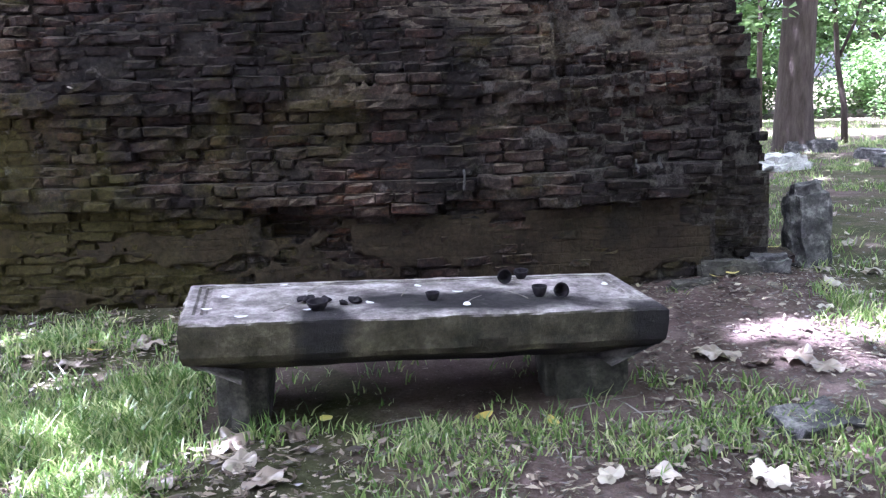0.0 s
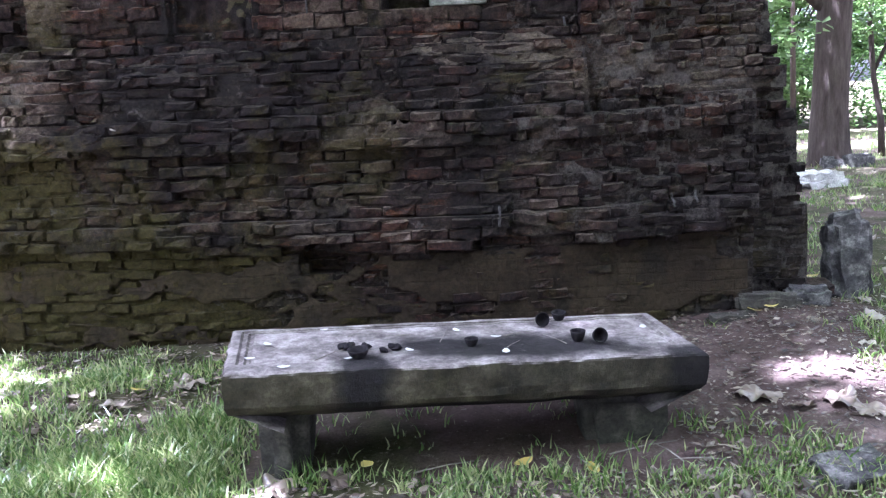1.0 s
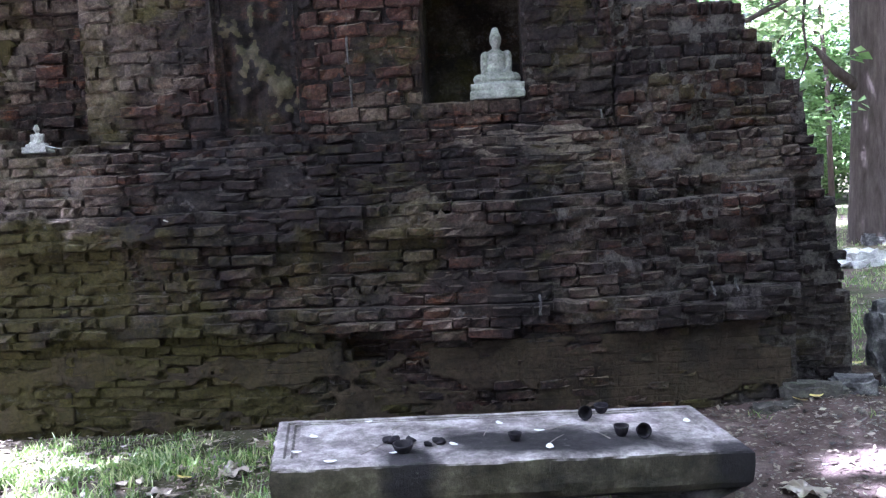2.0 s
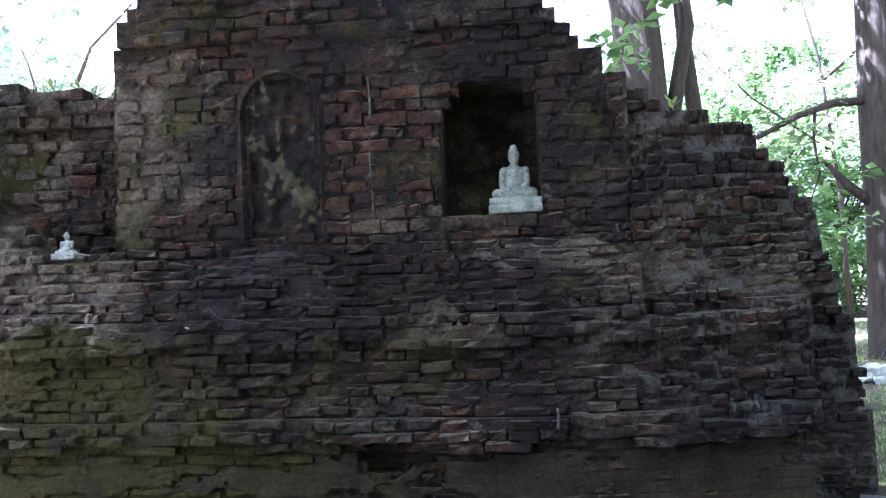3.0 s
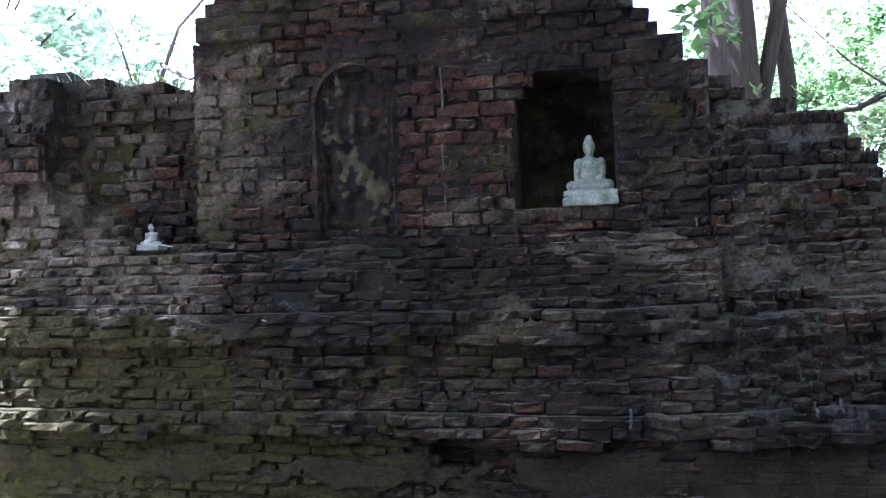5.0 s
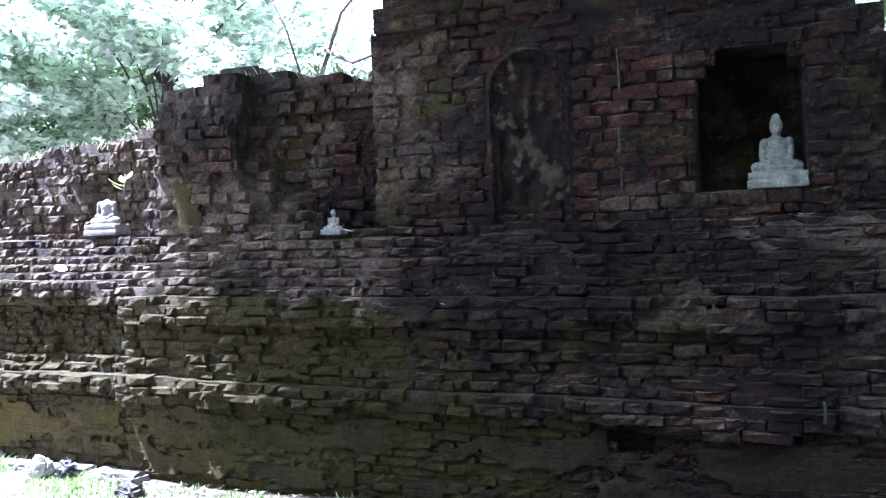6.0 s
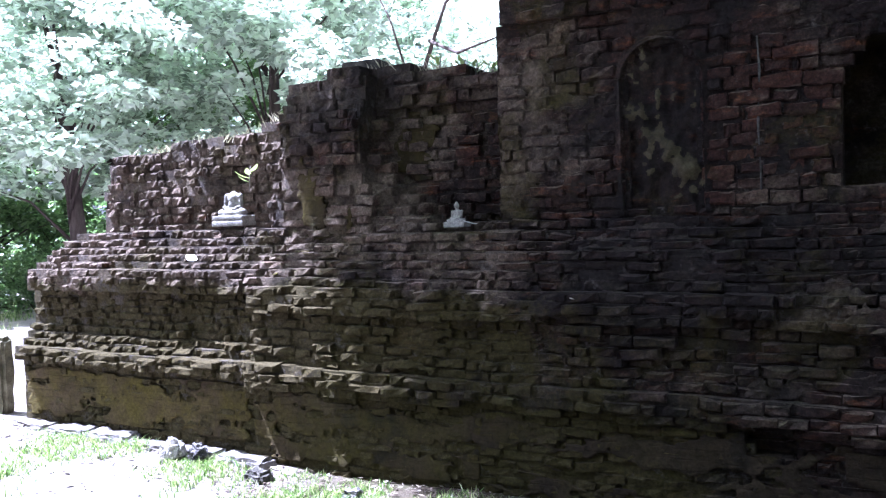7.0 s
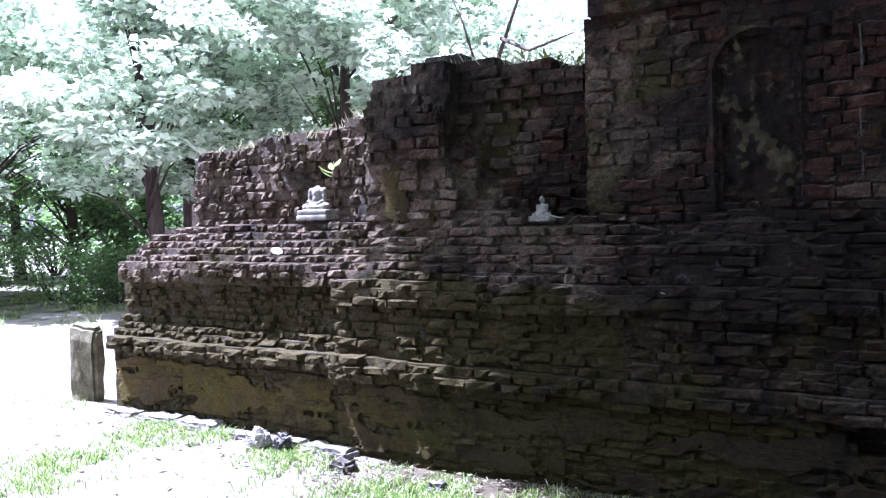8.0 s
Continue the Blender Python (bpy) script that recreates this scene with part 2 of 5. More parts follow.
speck = n.step(n.noise(23, 5, 0.8), 0.6, 0.68)
col = n.mix(n.maths("MULTIPLY", speck, 0.6), col, (0.42, 0.37, 0.3))
col = n.mix(0.6, col, n.ramp(fine, (0.34, (0.3, 0.28, 0.28)), (0.66, (1.7, 1.7, 1.7))), "MULTIPLY")
GROUND = n.done(col, fine, 0.9, 0.03)


def leaf_material(name, low, mid, high, glow=0.4, island=True):
    n = Nodes(name, 0.36, 0.65)
    pick = n.geo.outputs["Random Per Island"] if island else n.tree.nodes.new("ShaderNodeObjectInfo").outputs["Random"]
    col = n.ramp(pick, (0.0, low), (0.5, mid), (1.0, high))
    col = n.mix(0.35, col, n.ramp(n.noise(14, 4), (0.3, (0.6, 0.6, 0.6)), (0.7, (1.3, 1.3, 1.3))), "MULTIPLY")
    mat = n.done(col)
    if glow:
        through_leaf = n.node("ShaderNodeBsdfTranslucent")
        n.link(n.mix(1.0, col, (1.4, 1.5, 1.25), "MULTIPLY"), through_leaf.inputs["Color"])  # light shines through the blade
        both = n.node("ShaderNodeMixShader", Fac=glow)
        n.link(n.bsdf.outputs[0], both.inputs[1])
        n.link(through_leaf.outputs[0], both.inputs[2])
        n.link(both.outputs[0], n.tree.nodes["Material Output"].inputs["Surface"])
    return mat


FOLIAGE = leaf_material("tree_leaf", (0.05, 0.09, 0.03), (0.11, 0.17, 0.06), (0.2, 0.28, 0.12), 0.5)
# two bleached copies of the leaf, with sun glare put into their colour
FOLIAGE_GLARE = leaf_material("glare_tree_leaf", (0.15, 0.18, 0.14), (0.53, 0.565, 0.515), (0.78, 0.8, 0.77), 0.55)
FOLIAGE_SOFT_GLARE = leaf_material("soft_glare_tree_leaf", (0.15, 0.17, 0.09), (0.33, 0.36, 0.23), (0.52, 0.54, 0.4), 0.5)
GRASS = leaf_material("grass_blade", (0.055, 0.105, 0.02), (0.15, 0.225, 0.06), (0.4, 0.4, 0.21), 0.42)
STRAW = leaf_material("dry_straw", (0.22, 0.19, 0.12), (0.36, 0.32, 0.22), (0.5, 0.46, 0.34), 0.25)
SPROUT = leaf_material("sprout_leaf", (0.16, 0.22, 0.06), (0.24, 0.3, 0.1), (0.34, 0.37, 0.16), 0.4)
DRY_LEAF = leaf_material("dry_leaf", (0.09, 0.066, 0.05), (0.2, 0.16, 0.125), (0.36, 0.31, 0.255), 0.12, False)
LITTER = leaf_material("leaf_litter", (0.03, 0.021, 0.016), (0.085, 0.06, 0.045), (0.3, 0.25, 0.19), 0.1)
YELLOW_LEAF = leaf_material("yellow_leaf", (0.4, 0.3, 0.06), (0.5, 0.4, 0.1), (0.55, 0.46, 0.16), 0.15, False)

n = Nodes("tree_bark", 0.93, 0.15)
ridge = n.noise(15, 8, 0.74, (1, 1, 0.2))
BARK = n.done(n.ramp(ridge, (0.3, (0.03, 0.022, 0.019)), (0.5, (0.062, 0.047, 0.041)), (0.72, (0.1, 0.08, 0.072))), ridge, 0.8, 0.025)
n = Nodes("twig", 0.9, 0.2)
TWIG = n.done(n.ramp(n.noise(20, 4), (0.3, (0.1, 0.085, 0.075)), (0.7, (0.26, 0.23, 0.21))), n.noise(60), 0.4, 0.004)
n = Nodes("bleached_paper", 0.85, 0.2)
PAPER = n.done(n.ramp(n.noise(30, 4), (0.3, (0.45, 0.44, 0.42)), (0.7, (0.66, 0.65, 0.63))), n.noise(50), 0.3, 0.003)


# ---- mesh helpers ----
def mesh_of(name, verts, faces, mats, smooth=False):
    me = bpy.data.meshes.new(name)
    me.from_pydata(verts, [], faces)
    me.update()
    for m in mats if isinstance(mats, (list, tuple)) else [mats]:
        me.materials.append(m)
    if smooth:
        me.polygons.foreach_set("use_smooth", [True] * len(me.polygons))
    return me


def part(name, me, parent, label=""):
    ob = new(name, me)
    ob.parent = parent
    return tagged(ob, label)


def finish(bm, name, material, smooth=True):
    me = bpy.data.meshes.new(name)
    bmesh.ops.recalc_face_normals(bm, faces=bm.faces)
    bm.to_mesh(me)
    bm.free()
    me.materials.append(material)
    if smooth:
        me.polygons.foreach_set("use_smooth", [True] * len(me.polygons))
    return me


def rough(bm, amount, scale, seed=0.0):
    for v in bm.verts:
        v.co += noise.noise_vector(v.co * scale + Vector((seed, seed * 1.7, 3))) * amount


def block(w, d, h, bevel, cuts, amount, scale, seed):
    """A worn block of stone, w by d by h, on its base centre."""
    bm = bmesh.new()
    bmesh.ops.create_cube(bm, size=1, matrix=Matrix.Translation((0, 0, h / 2)) @ Matrix.Diagonal((w, d, h, 1)))
    bmesh.ops.bevel(bm, geom=bm.edges[:], offset=bevel, segments=2, affect="EDGES")
    bmesh.ops.triangulate(bm, faces=bm.faces[:])
    for _ in range(cuts):
        long = [e for e in bm.edges if e.calc_length() > max(w, d, h) / 9]
        bmesh.ops.subdivide_edges(bm, edges=long, cuts=1)
        bmesh.ops.triangulate(bm, faces=bm.faces[:])
    rough(bm, amount, scale, seed)
    rough(bm, amount * 0.4, scale * 3.3, seed + 5)
    return bm


def tube(points, radii, sides=8, knobs=0.0, seed=0):
    """A tapered limb through the points, as vertices and faces."""
    verts, faces = [], []
    rnd = random.Random(seed)
    pts = [Vector(p) for p in points]
    for i, (p, r) in enumerate(zip(pts, radii)):
        way = (pts[min(i + 1, len(pts) - 1)] - pts[max(i - 1, 0)]).normalized()
        side = way.cross(Vector((0.31, 0.95, 0.11))).normalized()
        other = way.cross(side)
        for k in range(sides):
            a = 2 * math.pi * k / sides
            rr = r * (1 + knobs * (rnd.random() - 0.5))
            verts.append(tuple(p + side * math.cos(a) * rr + other * math.sin(a) * rr))
    for i in range(len(pts) - 1):
        for k in range(sides):
            a, b = i * sides + k, i * sides + (k + 1) % sides
            faces.append((a, b, b + sides, a + sides))
    faces.append(tuple(range(sides - 1, -1, -1)))
    faces.append(tuple(range((len(pts) - 1) * sides, len(pts) * sides)))
    return verts, faces


def lathe(profile, sides=20):
    """A turned shape from (radius, height) pairs, as a bmesh."""
    bm = bmesh.new()
    rings = [[bm.verts.new((r * math.cos(2 * math.pi * k / sides), r * math.sin(2 * math.pi * k / sides), z)) for k in range(sides)] for r, z in profile]
    for a, b in zip(rings, rings[1:]):
        for k in range(sides):
            bm.faces.new((a[k], a[(k + 1) % sides], b[(k + 1) % sides], b[k]))
    bm.faces.new(rings[0][::-1])
    bm.faces.new(rings[-1])
    return bm


def ramp_of(x, *pairs):
    return float(np.interp(x, [p[0] for p in pairs], [p[1] for p in pairs]))


# ---- ground ----
def ground_z(x, y):
    """Height of the earth: it falls a little from the wall towards the open side."""
    z = ramp_of(x, (-14, 0.05), (-7, 0.06), (-4.4, -0.04), (-3.4, -0.08), (-2, -0.05), (1.3, 0.02), (1.8, 0.08), (2.4, 0.0), (6, 0.0), (12, 0.0))
    return z - 0.065 * min(max(-y, 0), 1.5) + 0.012 * noise.noise((x * 1.3, y * 1.3, 0)) + 0.006 * noise.noise((x * 5, y * 5, 4))


def axis(low, high, fine, step, far):
    """Coordinates that are close together in the middle and reach far out."""
    mid = list(np.arange(low, high, fine))
    out, s = [], step
    while sum(out) < far:
        out.append(s)
        s *= 1.5
    ends = np.cumsum(out)
    return [low - e for e in ends[::-1]] + mid + [mid[-1] + e for e in ends]


GX, GY = axis(-10, 7, 0.11, 0.5, 400), axis(-5.4, 8, 0.11, 0.5, 400)
gv = [(gx, gy, ground_z(gx, gy) if abs(gx) < 60 and abs(gy) < 60 else 0.0) for gy in GY for gx in GX]
w_ = len(GX)
gf = [(j * w_ + i, j * w_ + i + 1, (j + 1) * w_ + i + 1, (j + 1) * w_ + i) for j in range(len(GY) - 1) for i in range(w_ - 1)]
ground = tagged(new("ground", mesh_of("ground", gv, gf, GROUND, True)), "trodden earth with thin grass and fallen leaves", "ground", kind="structure")

# ---- the ruined brick wall: its plan and section ----
BACK = 1.6
JUMPS = (-4.38, -3.62, -2.64, -2.5, -1.66, -1.12, -0.39, 0.22, 1.65)


def top_z(x):
    """The broken skyline of the ruin."""
    left = ramp_of(x, (-7.02, 0.9), (-6.95, 1.32), (-6.7, 1.66), (-6.66, 2.36), (-5.6, 2.48), (-5.1, 2.46), (-4.57, 2.62), (-4.39, 2.66), (-4.37, 2.82), (-3.8, 2.92), (-3.2, 2.87), (-2.54, 2.73))
    mid = ramp_of(x, (-2.52, 2.8), (-2.47, 3.02), (-2.33, 3.27), (-1.75, 3.32), (-1.12, 3.22), (-0.65, 3.2), (-0.4, 3.23), (0.05, 3.24), (0.25, 3.16), (0.29, 3.03), (0.44, 3.0), (0.46, 2.84), (0.64, 2.8))
    right = ramp_of(x, (0.66, 2.68), (0.85, 2.62), (0.98, 2.43), (1.45, 2.35), (1.57, 2.2), (1.6, 2.1), (1.71, 2.0), (1.73, 1.86), (1.8, 1.8), (1.81, 1.5), (1.85, 1.36), (1.92, 1.22), (1.94, 0.92), (1.99, 0.7), (2.02, 0.0))
    return left + 0.03 if x < -2.53 else mid + 0.06 if x < 0.65 else right + 0.02


def edge_z(x, row):
    """The skyline as one course meets it: at the broken end each course stops somewhere else."""
    return top_z(x + (0.05 * noise.noise((row * 7.31, 4, 1)) if x > 1.2 else 0.04 * noise.noise((row * 5.7, 8, 2)) if x < -6 else 0))


def face_y(x, z):
    """Where the brick face stands: plinth, mouldings, stepped courses, upper wall, recesses and niches."""
    if x < -4.38:
        ragged = 0.14 * noise.noise((x * 4, z * 4, 21))
        if -5.36 + ragged < x < -4.74 + ragged and 1.68 < z < 2.32 - 0.5 * abs(x + 5.02) + ragged:
            return 0.86 + 0.1 * noise.noise((x * 5, z * 6, 4))
        return 0.05 + ramp_of(z, (0, 0), (0.5, 0), (0.501, -0.1), (0.63, -0.08), (0.64, -0.03), (0.84, 0.12), (1.18, 0.15), (1.181, 0.02), (1.33, 0.03), (1.34, 0.08), (1.67, 0.42), (1.68, 0.72), (3, 0.78))
    if 0.4 < z < 1.4:
        z += 0.03 * noise.noise((x * 1.4, 5.5, 1)) + 0.02 * noise.noise((x * 5, 2.5, 1))
    bulge = -0.11 * math.exp(-(((x - 0.35) / 0.75) ** 2)) * ramp_of(z, (0, 0.3), (0.5, 1), (1.0, 1), (1.5, 0))
    low = bulge + ramp_of(z, (0, 0.0), (0.49, 0.0), (0.5, -0.08), (0.63, -0.07), (0.635, -0.02), (0.85, 0.03), (1.05, 0.05), (1.06, -0.03), (1.2, 0.0))
    if x > 1.65:
        low = ramp_of(z, (0, 0.2), (0.66, 0.2), (1.2, 0.24))
    if math.hypot((x + 0.74) / 0.16, (z - 0.4) / 0.09) + 0.35 * noise.noise((x * 9, z * 14, 3)) < 0.9:
        return 0.1
    if z < 1.2:
        return low
    if x < -3.66 - 0.05 * noise.noise((3, z * 4, 2)):
        return ramp_of(z, (1.2, 0.05), (1.5, 0.3), (1.55, 0.45), (2.56, 0.47), (2.6, 0.55), (3, 0.6))
    if x < -2.5:
        if -2.64 < x and 1.66 < z < 2.62:
            return 1.15
        slope = ramp_of(x, (-3.6, 2.1), (-3.3, 1.9), (-2.9, 1.66))
        return ramp_of(z, (1.2, 0.05), (1.6, 0.24), (1.62, 0.36), (slope + 0.02, ramp_of(x, (-3.66, 0.52), (-3.4, 0.8))), (2.6, 0.84 - 0.3 * max(0.0, -x - 3.3)), (2.62, 0.7), (3, 0.78))
    if x < 0.75:
        if 1.83 < z < 2.68 and ramp_of(z, (2.42, -0.39), (2.55, -0.31), (2.68, -0.2)) < x < ramp_of(z, (2.5, 0.23), (2.68, 0.14)):
            return 0.98
        if in_arch(x, z):
            return 0.55
        return ramp_of(z, (1.2, 0.06), (1.45, 0.18 if x > -0.9 else 0.12), (1.66, 0.38), (1.7, 0.42), (2.95, 0.43), (3.0, 0.38), (3.4, 0.4))
    batter = ramp_of(z, (1.2, 0.08), (2.4, 0.42))
    return batter + ramp_of(x, (0.75, 0.11), (1.0, 0.05), (2.0, 0.12)) + 0.09 * ramp_of(math.hypot(x - 1.21, z - 1.62), (0.08, 1), (0.15, 0)) + 0.05 * noise.noise((x * 2.2, z * 2.2, 7))


def in_arch(x, z):
    half = 0.235 if z < 2.52 else math.sqrt(max(0.0, 0.235**2 - (z - 2.52) ** 2))
    return 1.72 < z < 2.77 and abs(x + 1.4) < half


def weather(x, row, z):
    """How far the face is eaten away here, course by course."""
    deep = 0.3 if 1.75 < z < 2.9 and -2.5 < x < 0.75 else 0.35 if z < 0.5 else 1.0
    return deep * (0.009 * noise.noise((x * 1.1, row * 5.7, 2)) + 0.042 * noise.noise((x * 2.1, z * 2.9, 6)) + 0.026 * noise.noise((x * 5.5, z * 8.0, 9)))


def settle_z(x, z):
    """The courses wander, and rise a little towards both ends, as the ruin has settled."""
    return z + 0.016 * noise.noise((x * 0.9, z * 0.8, 12)) + 0.009 * noise.noise((x * 3.1, z * 2.2, 14)) + (0.045 * max(0, x) + 0.016 * max(0, -x - 1)) * max(0.0, 1 - max(z, 0) / 2.2)


def unevenness(x, z):
    if z < 0.5:
        return 0.012
    if x > 0.75:
        return 0.034
    if x < -4.38:
        return 0.032
    if x < -2.5:
        return 0.03
    return 0.022 if z < 1.7 else 0.012


def section_of(x, z):
    if z < 0.64:
        return "wall_plinth"
    return "wall_left" if x < -4.38 else "wall_recess" if x < -2.5 else "wall_center" if x < 0.75 else "wall_right"


SECTIONS = {
    "wall_plinth": ("long low brick plinth with crumbling brown plaster", -1.0),
    "wall_left": ("sunlit stepped wing of a ruined brick wall", -5.4),
    "wall_recess": ("broken pier and rubble recess of the ruined brick wall", -3.4),
    "wall_center": ("tall dark stained brick wall with two niches", -0.9),
    "wall_right": ("crumbling stepped end of the ruined brick wall", 1.3),
}
COURSES = []
cz = -0.22
while cz < 3.4:
    ch = (0.062 if cz < 1.68 else 0.084) * random.uniform(0.93, 1.07)
    COURSES.append((cz, ch))
    cz += ch

# the rubble core behind the bricks, one solid per section
cores = {k: ([], []) for k in SECTIONS}


def core_run(key, row, cells):
    """One unbroken stretch of a course: cells are (x0, x1, y at the middle)."""
    verts, faces = cores[key]
    cz, ch = COURSES[row]
    base = len(verts)
    for k in range(len(cells) + 1):
        x = cells[k][0] if k < len(cells) else cells[-1][1]
        near = [c[2] for c in cells[max(0, k - 1):k + 1]]
        y = sum(near) / len(near)
        lift = settle_z(x, cz + ch / 2) - cz - ch / 2
        back = BACK + 0.02 * (row % 3)
        verts += [(x, y, cz + lift), (x, back, cz + lift), (x, back, cz + ch + lift), (x, y, cz + ch + lift)]
    for k in range(len(cells)):
        a, b = base + 4 * k, base + 4 * k + 4
        faces += [(a, b, b + 3, a + 3), (a + 3, b + 3, b + 2, a + 2), (a + 2, b + 2, b + 1, a + 1), (a + 1, b + 1, b, a)]
    end = base + 4 * len(cells)
    faces += [(base, base + 3, base + 2, base + 1), (end, end + 1, end + 2, end + 3)]


edges_x = sorted({*np.round(np.arange(-7.0, 2.08, 0.07), 3), *JUMPS, 2.07})
for row, (cz, ch) in enumerate(COURSES):
    run, run_key = [], ""
    for x0, x1 in zip(edges_x, edges_x[1:]):
        xc, zc = (x0 + x1) / 2, cz + ch / 2
        if x1 - x0 < 0.005:
            continue
        solid = zc <= edge_z(xc, row) - 0.045
        key = section_of(xc, zc)
        y0 = face_y(xc, zc) + max(-0.01, weather(xc, row, zc)) + (0.016 if zc < 0.5 or xc > 0.75 or zc > 1.75 else 0.02) + 0.02 * noise.noise((xc * 2.1, zc * 2.6, 40)) + 0.003 * random.random()
        if run and (not solid or key != run_key or abs(y0 - run[-1][2]) > 0.1 or x0 - run[-1][1] > 0.006):
            core_run(run_key, row, run)
            run = []
        if solid:
            run.append((run[-1][1] if run else x0, x1, y0))
            run_key = key
    if run:
        core_run(run_key, row, run)
walls = {}
for key, (label, _) in SECTIONS.items():
    walls[key] = tagged(new(key, mesh_of(key, *cores[key], MORTAR)), label, "brick wall", "ruined wall", "structure")


# the bricks themselves
def brick_shape(seed, round_off=False):
    """A worn brick in a unit box, front towards -y; rounded off where rain and sun reach it."""
    r = random.Random(seed)
    verts, faces = [], []
    ring = ((-0.5, -0.36), (-0.5, 0.36), (-0.44, 0.5), (0.5, 0.5), (0.5, -0.5), (-0.44, -0.5))
    if round_off:
        ring = ((-0.5, -0.33), (-0.5, 0.33), (-0.42, 0.5), (0.5, 0.5), (0.5, -0.5), (-0.42, -0.5))
    chip = r.choice((0, 1, 4, 5, 9, 9))
    for i, sx in enumerate((-0.5, -0.46, -0.14 + r.uniform(-0.1, 0.1), 0.18 + r.uniform(-0.1, 0.1), 0.46, 0.5)):
        end = i in (0, 5)
        for y, z in ring:
            worn = (0.8 if round_off else 0.86) if end else 1.0
            dy = (0.07 if end and y < 0 else 0) + r.uniform(-0.08, 0.08) * (y < 0) + (0.16 if i == chip and y < 0 else 0)
            verts.append((sx + r.uniform(-0.015, 0.015), y + dy, z * worn + r.uniform(-0.1, 0.1)))
    for i in range(5):
        for k in range(6):
            a, b = i * 6 + k, i * 6 + (k + 1) % 6
            faces.append((a, a + 6, b + 6, b))
    faces += [tuple(range(6)), tuple(range(35, 29, -1))]
    return verts, faces


SHAPES = [brick_shape(s, s >= 24) for s in range(44)]
BRICK_MESHES = [mesh_of("brick", v, f, BRICK) for v, f in SHAPES]
PIER_MESHES = [mesh_of("brick", v, f, PIER_BRICK) for v, f in SHAPES]
laid = {k: [] for k in SECTIONS}
PIER = (-1.1, -0.44, 1.74, 2.62)  # the pier between the niches, where the red brick shows
for row, (cz, ch) in enumerate(COURSES):
    x = -6.99 + 0.11 * (row % 2)
    while x < 2.08:
        size = random.choice((0.1, 0.14, 0.17, 0.19, 0.21, 0.25)) * random.uniform(0.85, 1.15)
        if (x > 0.62 or x < -4.42) and cz > 0.6:
            size = random.choice((0.07, 0.09, 0.11, 0.12, 0.15)) * random.uniform(0.85, 1.15)
        if cz < 0.45 and x > -4.3:
            size *= random.uniform(0.9, 1.35)
        x1 = x + size
        u = x + 0.01
        while u < x1 + 0.03:
            if abs(face_y(u, cz + ch / 2) - face_y(u + 0.012, cz + ch / 2)) > 0.05:
                x1 = u + 0.006
                break
            u += 0.012
        while x1 - x > 0.09 and edge_z(x1 - 0.01, row) < cz + ch / 2:
            x1 -= 0.02
        xc, zc = (x + x1) / 2, cz + ch / 2
        gap, bed = (random.uniform(0.006, 0.018), random.uniform(0.004, 0.014)) if (xc > 0.66 or xc < -4.38) and zc > 0.6 else (random.uniform(0.0, 0.014), random.uniform(0.002, 0.014))
        loose = unevenness(xc, zc)
        ragged = zc > top_z(xc) - 0.3 or xc > 1.0
        missing = random.random() < (0.08 if ragged else 0.045 if loose > 0.02 else 0.015)
        high = min(edge_z(x + 0.02, row), edge_z(x1 - 0.02, row)) + random.uniform(-0.08, 0.0)
        if zc < high and not missing and x1 - x > 0.04 and not (face_y(xc, zc) > 0.95 and xc > -1):
            depth = 0.17
            y0 = face_y(xc, zc) + weather(xc, row, zc) + random.gauss(0, 0.5) * loose
            if loose > 0.02 and random.random() < 0.12:
                y0 -= random.uniform(0.01, 0.045)
            m = pose(xc, y0 + depth / 2, settle_z(xc, zc) + random.gauss(0, 0.006), random.gauss(0, 2.5), random.gauss(0, 2.2), random.gauss(0, 55 * loose + 0.8))
            m = m @ Matrix.Diagonal((x1 - x - gap, depth, (ch - bed) * random.uniform(0.86, 1.06), 1))
            rubble = zc > 0.6 and (xc > 0.66 or xc < -4.38)
            laid[section_of(xc, zc)].append((xc, m, random.randrange(24, 44) if rubble else random.randrange(24)))
        x = x1

for key, bricks in laid.items():
    centre = SECTIONS[key][1]
    bricks.sort(key=lambda b: abs(b[0] - centre))
    rest_v, rest_f = [], []
    for k, (_, m, shape) in enumerate(bricks):
        if k < 300:
            pier = key == "wall_center" and PIER[0] < m.translation.x < PIER[1] and PIER[2] < m.translation.z < PIER[3]
            ob = new("brick", (PIER_MESHES if pier else BRICK_MESHES)[shape])
            ob.parent = walls[key]
            ob.matrix_basis = m
        else:
            base = len(rest_v)
            rest_v += [tuple(m @ Vector(v)) for v in SHAPES[shape][0]]
            rest_f += [tuple(base + q for q in f) for f in SHAPES[shape][1]]
    if rest_v:
        tagged(part("brickwork", mesh_of("brickwork", rest_v, rest_f, BRICK_REST), walls[key]), kind="stuff")


